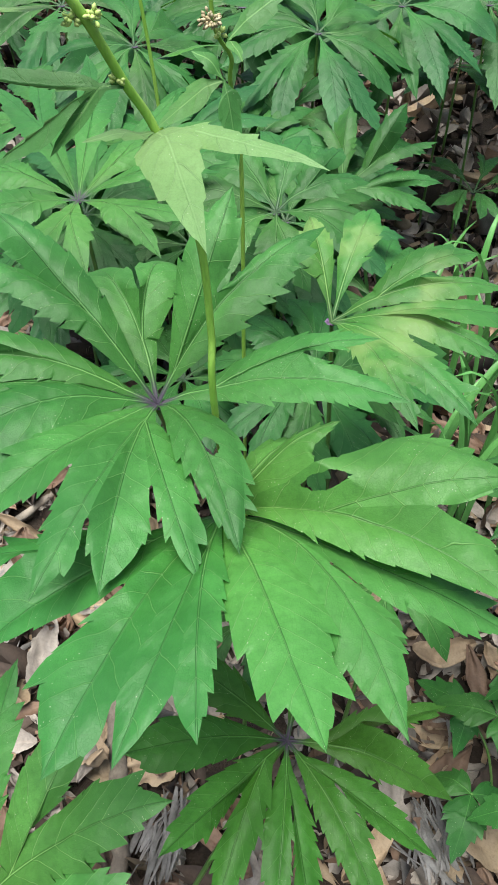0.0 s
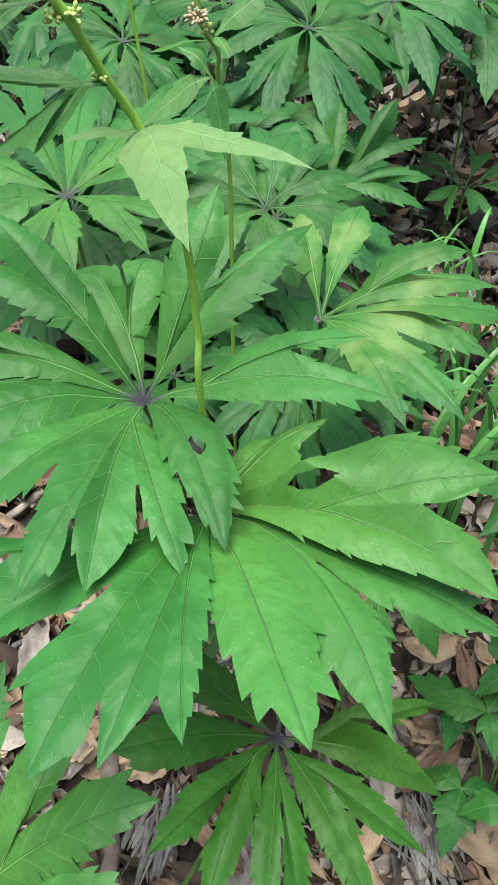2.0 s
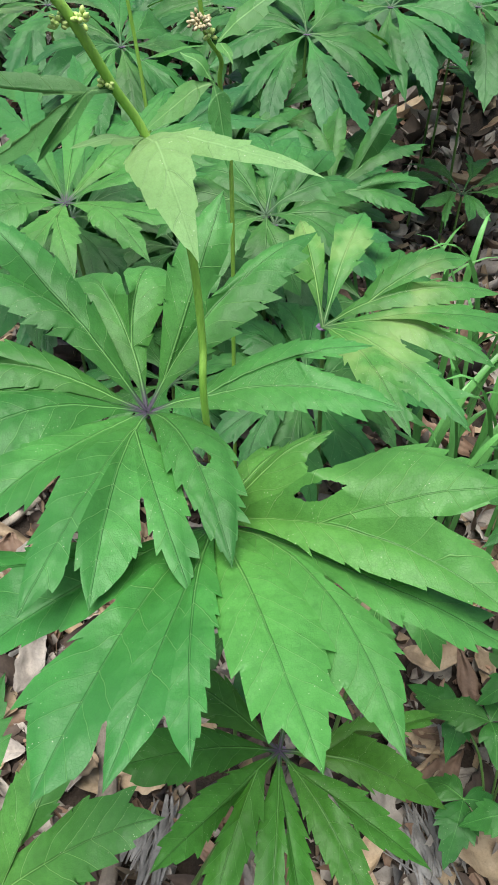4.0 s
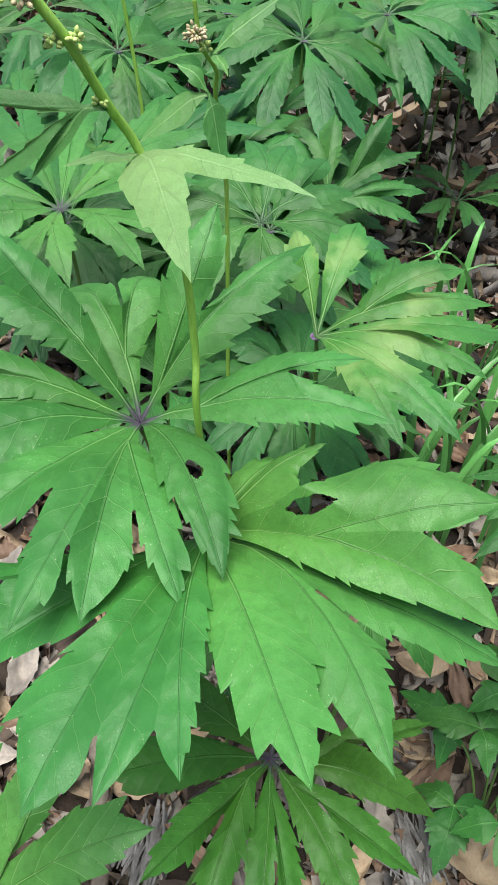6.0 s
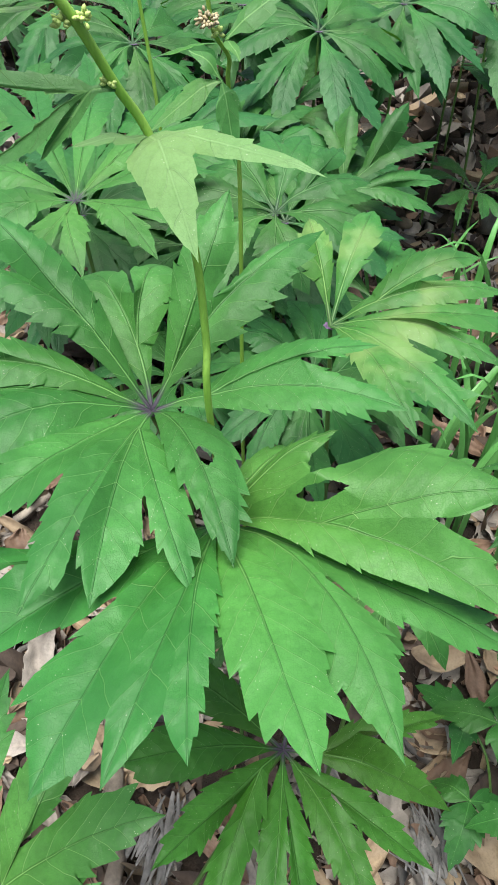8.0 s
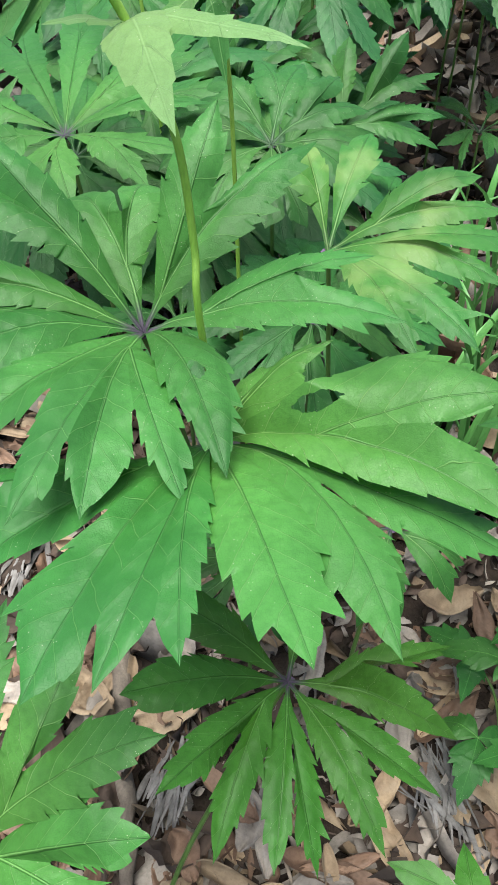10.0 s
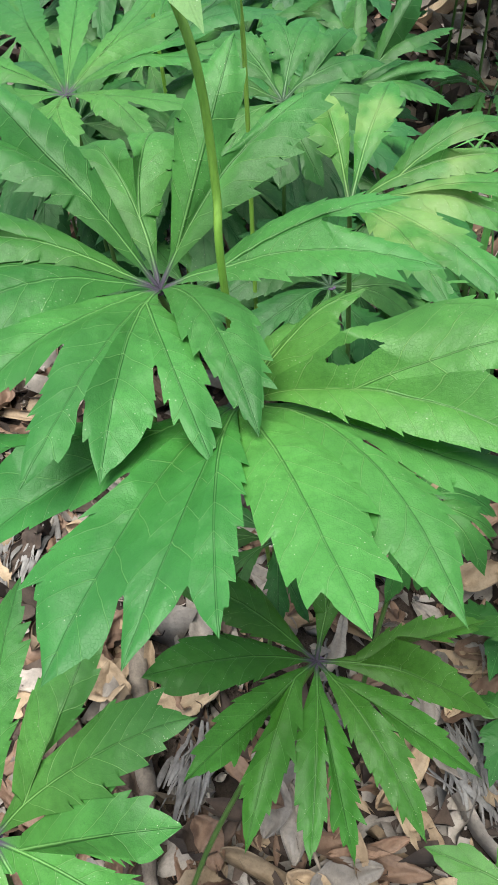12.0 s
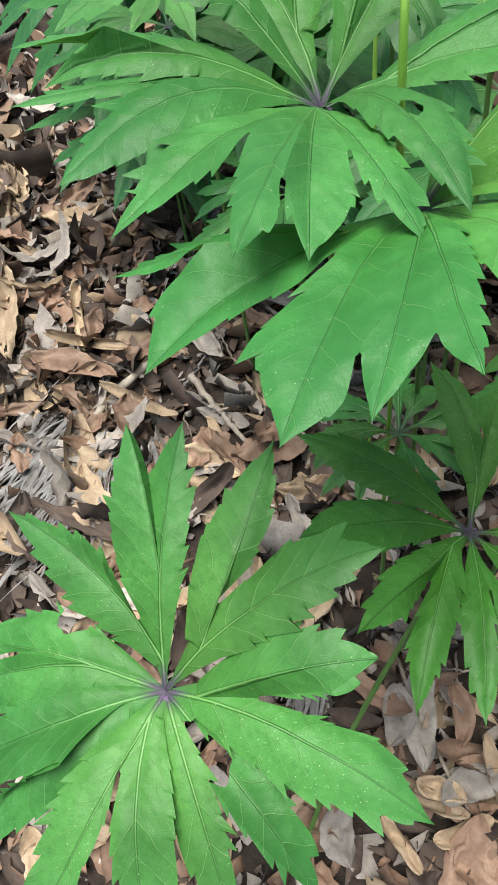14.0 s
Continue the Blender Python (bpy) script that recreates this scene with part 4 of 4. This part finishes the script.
def grass_clump(at, seed, count, height, spread):
    rng = random.Random(seed)
    verts, faces = [], []
    gz = ground_z(*at)
    for _ in range(count):
        bx, by = rng.gauss(0, spread), rng.gauss(0, spread * 1.3)
        a = rng.uniform(0, 6.3)
        lean = rng.uniform(0.05, 0.22)
        h = height * rng.uniform(0.6, 1.1)
        wide = rng.uniform(0.004, 0.0075)
        d = Vector((math.cos(a), math.sin(a), 0))
        e = Vector((-d.y, d.x, 0))
        n0 = len(verts)
        for k in range(11):
            s = k / 10
            p = Vector((bx, by, -0.02)) + d * (lean * s ** 2.2) + Vector((0, 0, h * (s - 0.30 * s ** 4)))
            w = wide * (0.7 + 0.6 * s) * (1 - s ** 3) + 0.0003
            verts += [p - e * w, p + d * w * 0.3 - Vector((0, 0, w * 0.4)), p + e * w]
        for k in range(10):
            i = n0 + k * 3
            faces += [(i, i + 1, i + 4, i + 3), (i + 1, i + 2, i + 5, i + 4)]
    ob = mesh_object("grass_clump", verts, faces, M_GRASS)
    ob.location = (at[0], at[1], gz)
    return tagged(ob, "clump of long green arching grass blades", "grass", "grass clumps", "stuff")


grass_clump((0.315, 0.80), 71, 16, 0.46, 0.035)
grass_clump((0.37, 0.98), 72, 16, 0.46, 0.04)
grass_clump((0.42, 0.75), 73, 18, 0.46, 0.05)
grass_clump((0.27, 1.10), 74, 12, 0.36, 0.05)


# ---- litter ----
def dead_leaf_mesh(rng, length, width, roll, bend, material, torn=0.0):
    """A dry leaf, rolled along its length, bent and wavy, with a raised midrib."""
    nu, nv = 18, 10
    verts, faces = [], []
    ph = rng.uniform(0, 6)
    for i in range(nu + 1):
        s = i / nu
        prof = math.sin(math.pi * min(1, s * 0.97 + 0.015)) ** 0.65 * (1 - 0.25 * s)
        prof *= 1 + torn * (noise.noise((s * 6, ph, 0)) - 0.2)
        for j in range(nv + 1):
            v = j / nv * 2 - 1
            x = (s - 0.5) * length
            arc = v * width * 0.5 * max(0.05, prof)
            r = width * 0.5 / max(roll, 0.01)
            a = arc / r
            y, z = r * math.sin(a), r * (1 - math.cos(a))
            z += bend * ((s - 0.5) ** 2) * length * 2
            z += 0.24 * width * noise.noise((s * 4 + ph, v * 1.8, ph)) + 0.10 * width * noise.noise((s * 11, v * 5, ph)) + 0.035 * width * math.sin(s * 34 - abs(v) * 5) * abs(v)
            z -= 0.02 * width * (1 - min(1, abs(v) * 4))
            y += 0.10 * width * math.sin(s * 4 + ph)
            verts.append((x, y, z))
    for i in range(nu):
        for j in range(nv):
            a = i * (nv + 1) + j
            faces.append((a, a + nv + 1, a + nv + 2, a + 1))
    me = bpy.data.meshes.new("dead_leaf")
    me.from_pydata(verts, [], faces)
    me.polygons.foreach_set("use_smooth", [True] * len(me.polygons))
    me.materials.append(material)
    return me


lit = random.Random(5)
KINDS = []
WORDS = ("tan", "russet brown", "weathered grey", "dark brown")
for i in range(28):
    m = lit.choice((0, 0, 1, 1, 2, 2, 3))
    KINDS.append((dead_leaf_mesh(lit, lit.uniform(0.06, 0.135), lit.uniform(0.028, 0.062), lit.choice((0.4, 0.9, 1.5, 2.4, 3.2)), lit.uniform(-0.5, 0.6), M_DEAD[m], 0.5), WORDS[m]))


def dead_leaf(x, y, turn, kind, lift=0.012, tilt=(0, 0), scale=1.0):
    me, word = KINDS[kind]
    ob = new("dead_leaf", me)
    ob.matrix_world = pose(x, y, ground_z(x, y) + lift, tilt[0] + 12, tilt[1], 0) @ pose(0, 0, 0, 0, 0, turn) @ Matrix.Scale(scale, 4)
    return tagged(ob, word + " dry curled leaf on the forest floor", "dead leaf", "leaf litter")


for i in range(298):
    x, y = lit.uniform(-0.62, 0.44), lit.uniform(0.12, 1.25)
    if abs(x) > 0.3 + 0.35 * y:
        x *= 0.6
    dead_leaf(x, y, lit.uniform(0, 360), lit.randrange(len(KINDS)), lit.uniform(0.008, 0.034), (lit.gauss(0, 20), lit.gauss(0, 20)), lit.uniform(0.8, 1.35))


def lying_leaf(x0, y0, x1, y1, width, roll, bend, material, seed, label, lift=0.018, lean=10):
    """One large dry leaf laid from one plan point to another."""
    length = math.hypot(x1 - x0, y1 - y0)
    me = dead_leaf_mesh(random.Random(seed), length, width, roll, bend, material, 0.2)
    ob = new("dead_leaf", me)
    x, y = (x0 + x1) / 2, (y0 + y1) / 2
    ob.matrix_world = pose(x, y, ground_z(x, y) + lift, lean, 0, 0) @ pose(0, 0, 0, 0, 0, math.degrees(math.atan2(y1 - y0, x1 - x0)))
    return tagged(ob, label, "dead leaf", "leaf litter")


lying_leaf(-0.036, 0.262, 0.088, 0.214, 0.045, 2.2, 0.3, M_DEAD[0], 1, "long tan curled leaf with ribbed veins on litter", 0.022)
lying_leaf(0.275, 0.385, 0.385, 0.300, 0.085, 0.5, 0.2, M_DEAD[0], 2, "broad flat pinkish brown leaf on litter", 0.024, 14)
lying_leaf(-0.215, 0.475, -0.130, 0.405, 0.055, 0.7, 0.3, M_DEAD[0], 3, "broad pale tan leaf beside a fallen stick", 0.030, 20)
lying_leaf(-0.555, 0.98, -0.515, 0.83, 0.060, 0.9, 0.2, M_DEAD[0], 4, "broad tan leaf with a torn edge on litter", 0.03, 16)
lying_leaf(-0.420, 0.960, -0.405, 0.835, 0.045, 2.6, 0.1, M_DEAD[0], 5, "half rolled tan leaf on litter", 0.03, 16)
lying_leaf(-0.62, 1.33, -0.585, 1.20, 0.070, 2.6, 0.1, M_DEAD[0], 6, "large rolled tan leaf on litter", 0.03, 16)
lying_leaf(0.155, 0.335, 0.215, 0.250, 0.045, 0.8, 0.3, M_DEAD[0], 7, "pale tan dry leaf on litter", 0.028, 12)
lying_leaf(0.06, 0.27, 0.19, 0.245, 0.05, 1.8, 0.3, M_DEAD[1], 8, "crumpled russet leaf on litter", 0.026, 12)
lying_leaf(0.22, 0.47, 0.31, 0.455, 0.04, 1.5, 0.1, M_DEAD[0], 9, "rolled tan leaf under a bramble", 0.028, 12)
lying_leaf(0.06, 0.36, 0.04, 0.25, 0.05, 1.0, 0.4, M_DEAD[2], 10, "greyish bent leaf on litter", 0.026, 12)
lying_leaf(0.14, 0.215, 0.16, 0.12, 0.04, 2.0, 0.2, M_DEAD[1], 11, "russet rolled leaf on litter", 0.024, 12)

lying_leaf(-0.473, 0.823, -0.338, 0.774, 0.055, 1.2, 0.2, M_DEAD[1], 20, "broad russet leaf beside bleached fibres", 0.034, 12)
lying_leaf(-0.363, 0.760, -0.241, 0.706, 0.035, 2.0, 0.3, M_DEAD[0], 21, "yellow-tan curled leaf beside a twig", 0.034, 12)
lying_leaf(0.090, 0.339, 0.090, 0.273, 0.04, 1.6, 0.1, M_DEAD[1], 22, "pinkish brown folded leaf on litter", 0.034, 12)
lying_leaf(0.029, 0.337, 0.014, 0.273, 0.045, 0.8, 0.3, M_DEAD[2], 23, "greyish tan leaf lying flat on litter", 0.034, 12)
lying_leaf(0.003, 0.213, 0.030, 0.158, 0.035, 2.4, 0.2, M_DEAD[0], 24, "orange-tan rolled leaf on litter", 0.034, 12)
lying_leaf(-0.051, 0.221, -0.036, 0.165, 0.045, 0.7, 0.3, M_DEAD[2], 25, "pale grey leaf beneath a torn green leaf", 0.034, 12)
lying_leaf(0.039, 0.245, 0.083, 0.219, 0.038, 1.3, 0.4, M_DEAD[0], 26, "small cupped tan leaf on litter", 0.034, 12)
lying_leaf(0.047, 0.190, 0.110, 0.203, 0.04, 2.2, 0.4, M_DEAD[0], 27, "crumpled ochre leaf on litter", 0.034, 12)
lying_leaf(0.067, 0.161, 0.128, 0.176, 0.06, 0.6, 0.2, M_DEAD[1], 28, "broad pinkish leaf with a straight rib", 0.034, 12)
lying_leaf(0.137, 0.303, 0.207, 0.370, 0.05, 1.8, 0.4, M_DEAD[0], 29, "twisted orange-tan leaf on litter", 0.034, 12)
lying_leaf(0.080, 0.258, 0.171, 0.271, 0.035, 2.2, 0.2, M_DEAD[1], 30, "rolled russet leaf on litter", 0.034, 12)
lying_leaf(0.060, 0.222, 0.138, 0.251, 0.045, 0.9, 0.3, M_DEAD[2], 31, "dull grey-brown leaf on litter", 0.034, 12)
lying_leaf(-0.066, 0.294, -0.030, 0.248, 0.045, 1.0, 0.3, M_DEAD[1], 32, "brown leaf beside a fallen stick", 0.034, 12)
lying_leaf(-0.610, 1.275, -0.572, 1.183, 0.06, 2.2, 0.2, M_DEAD[0], 33, "large tan rolled leaf up the slope", 0.034, 12)
lying_leaf(-0.633, 1.463, -0.509, 1.413, 0.05, 1.0, 0.3, M_DEAD[2], 34, "grey leaf up the slope", 0.034, 12)
lying_leaf(-0.516, 1.129, -0.400, 1.137, 0.05, 1.2, 0.3, M_DEAD[0], 35, "tan leaf with a curled edge up the slope", 0.034, 12)
lying_leaf(-0.247, 0.903, -0.182, 0.803, 0.045, 0.9, 0.3, M_DEAD[2], 36, "weathered leaf crossed by a twig", 0.034, 12)
lying_leaf(-0.269, 0.515, -0.244, 0.608, 0.05, 0.8, 0.3, M_DEAD[2], 37, "bleached pale leaf standing on edge", 0.034, 12)
lying_leaf(-0.198, 0.433, -0.152, 0.468, 0.05, 0.6, 0.2, M_DEAD[0], 38, "broad cream leaf with dark spots", 0.034, 12)
lying_leaf(0.247, 0.465, 0.315, 0.480, 0.045, 1.2, 0.2, M_DEAD[1], 39, "brown folded leaf under a green lobe", 0.034, 12)
lying_leaf(0.242, 0.564, 0.329, 0.573, 0.05, 1.0, 0.3, M_DEAD[0], 40, "tan leaf in the shade of a green lobe", 0.034, 12)


def litter_bed(name, count, x0, x1, y0, y1, seed, small, large, label):
    """Broken leaf scraps that cover the soil, in one mesh."""
    rng = np.random.RandomState(seed)
    verts, faces, slots = [], [], []
    for _ in range(count):
        x, y = rng.uniform(x0, x1), rng.uniform(y0, y1)
        edge = max(abs(2 * x - x0 - x1) / (x1 - x0), abs(2 * y - y0 - y1) / (y1 - y0))
        if rng.uniform(0.72, 1.0) < edge:
            continue
        ln, wd = rng.uniform(small, large), rng.uniform(small * 0.35, large * 0.45)
        rot = Euler((rng.normal(0, 0.5) + 0.2, rng.normal(0, 0.5), rng.uniform(0, 6.28))).to_matrix()
        c = Vector((x, y, ground_z(x, y) + rng.uniform(-0.002, 0.016)))
        k = rng.uniform(-0.7, 1.0)
        n0 = len(verts)
        for u, half in ((-1, 0.25), (-0.4, 0.9), (0.3, 1.0), (1, 0.2)):
            for v in (-1, 0, 1):
                jitter = rng.uniform(0.75, 1.2)
                verts.append(c + rot @ Vector((u * ln / 2 * jitter, v * half * wd / 2 * jitter, k * wd * (v * v) + 0.15 * ln * u * u * k)))
        for i in range(3):
            for j in range(2):
                a = n0 + i * 3 + j
                faces.append((a, a + 3, a + 4, a + 1))
        slots += [int(rng.choice((0, 1, 2, 2, 3, 3)))] * 6
    ob = mesh_object(name, verts, faces, M_DEAD)
    ob.data.polygons.foreach_set("material_index", slots)
    return tagged(ob, label, "leaf litter", kind="stuff")


litter_bed("leaf_litter", 8500, -1.2, 1.0, -0.3, 1.7, 8, 0.020, 0.070, "bed of broken brown and grey leaf scraps on soil")
litter_bed("leaf_litter", 2600, -0.75, 0.5, 0.08, 1.3, 18, 0.006, 0.03, "fine crumbled leaf scraps between larger dry leaves")
litter_bed("leaf_litter", 12000, -2.3, 2.3, 0.9, 3.9, 9, 0.035, 0.09, "bed of broken brown leaf scraps further up the slope")
litter_bed("leaf_litter", 26000, -6.0, 6.0, -4.5, 7.5, 10, 0.06, 0.14, "wide carpet of fallen brown leaves on the slope")


def twig(points, radius, material, label, seed=0, category="twig", kink=0.004):
    """A knotty twig lying along the ground through plan points (x, y, height over the ground)."""
    rng = random.Random(seed)
    pts = [Vector((x, y, ground_z(x, y) + h)) for x, y, h in points]
    run = spline(pts, 26)
    run = [p + Vector((rng.gauss(0, kink), rng.gauss(0, kink), rng.gauss(0, kink * 0.4))) * 0.35 for p in run]
    v, f = tube(run, [radius * (1.1 - 0.5 * i / 25) * rng.uniform(0.9, 1.15) for i in range(26)], 9)
    ob = mesh_object("twig" if category == "twig" else "stick", v, f, material)
    return tagged(ob, label, category, "twigs")


twig([(-0.165, 0.60, 0.030), (-0.134, 0.396, 0.034), (-0.100, 0.19, 0.030)], 0.013, M_STICK, "thick grey-brown fallen stick lying in the litter", 1, "stick", 0.006)
twig([(-0.295, 0.833, 0.02), (-0.398, 0.691, 0.022), (-0.48, 0.56, 0.02)], 0.006, M_TWIG, "grey bare twig lying across dry leaves", 2)
twig([(-0.235, 0.791, 0.025), (-0.137, 0.66, 0.02)], 0.005, M_TWIG, "short grey bare twig on dry leaves", 3)
twig([(-0.417, 0.621, 0.03), (-0.33, 0.56, 0.025)], 0.0045, M_ASHEN, "short bleached twig on dry leaves", 4)
twig([(0.018, 0.405, 0.03), (0.051, 0.306, 0.025), (0.088, 0.214, 0.02)], 0.0028, M_TWIG, "thin straight grey twig on dry leaves", 5)
twig([(-0.111, 0.218, 0.02), (-0.042, 0.222, 0.022)], 0.003, M_ASHEN, "thin bleached twig with a broken end", 6)
twig([(-0.50, 1.09, 0.025), (-0.37, 1.15, 0.025)], 0.012, M_TWIG, "short thick pale fallen stick on litter", 12, "stick", 0.004)
for i in range(26):
    x, y, a, ln = lit.uniform(-0.6, 0.4), lit.uniform(0.15, 1.2), lit.uniform(0, 6.28), lit.uniform(0.05, 0.16)
    dx, dy = ln * math.cos(a), ln * math.sin(a)
    twig([(x, y, 0.018), (x + dx * 0.5 + lit.gauss(0, 0.006), y + dy * 0.5, 0.022), (x + dx, y + dy, 0.018)], lit.uniform(0.001, 0.0028), lit.choice((M_TWIG, M_STICK, M_ASHEN)), "thin dry twig among fallen leaves", 100 + i)


def fibre_heap(at, seed, count, length, heading, spread, label):
    """Bleached strips of bark fibre, one joined mesh."""
    rng = random.Random(seed)
    verts, faces = [], []
    for _ in range(count):
        x, y = at[0] + rng.gauss(0, spread), at[1] + rng.gauss(0, spread)
        a = heading + rng.gauss(0, 0.28)
        ln, wd = length * rng.uniform(0.3, 1.1), rng.choice((0.0012, 0.0018, 0.003, 0.006))
        d = Vector((math.cos(a), math.sin(a), 0))
        e = Vector((-d.y, d.x, rng.gauss(0, 0.5))).normalized()
        n0 = len(verts)
        for k in range(7):
            s = k / 6
            px, py = x + d.x * ln * (s - 0.5), y + d.y * ln * (s - 0.5)
            p = Vector((px, py, ground_z(px, py) + 0.016 + 0.012 * math.sin(3 * s + rng.random())))
            w = wd * (0.4 + math.sin(math.pi * s))
            verts += [p - e * w * 0.5, p + Vector((0, 0, w * 0.35)), p + e * w * 0.5]
        for k in range(6):
            i = n0 + k * 3
            faces += [(i, i + 1, i + 4, i + 3), (i + 1, i + 2, i + 5, i + 4)]
    return tagged(mesh_object("bark_fibre", verts, faces, M_ASHEN), label, "bark fibre", kind="stuff")


fibre_heap((-0.42, 0.63), 81, 190, 0.13, 0.9, 0.042, "bleached white bark fibres heaped on the litter")
fibre_heap((0.248, 0.35), 82, 46, 0.12, -1.3, 0.017, "grey shredded bark fibres on the litter")
fibre_heap((-0.072, 0.350), 83, 34, 0.10, 1.35, 0.012, "pale weathered bark scraps beside a stick")
fibre_heap((-0.33, 0.62), 84, 48, 0.10, 1.5, 0.03, "pale weathered bark scraps on dry leaves")
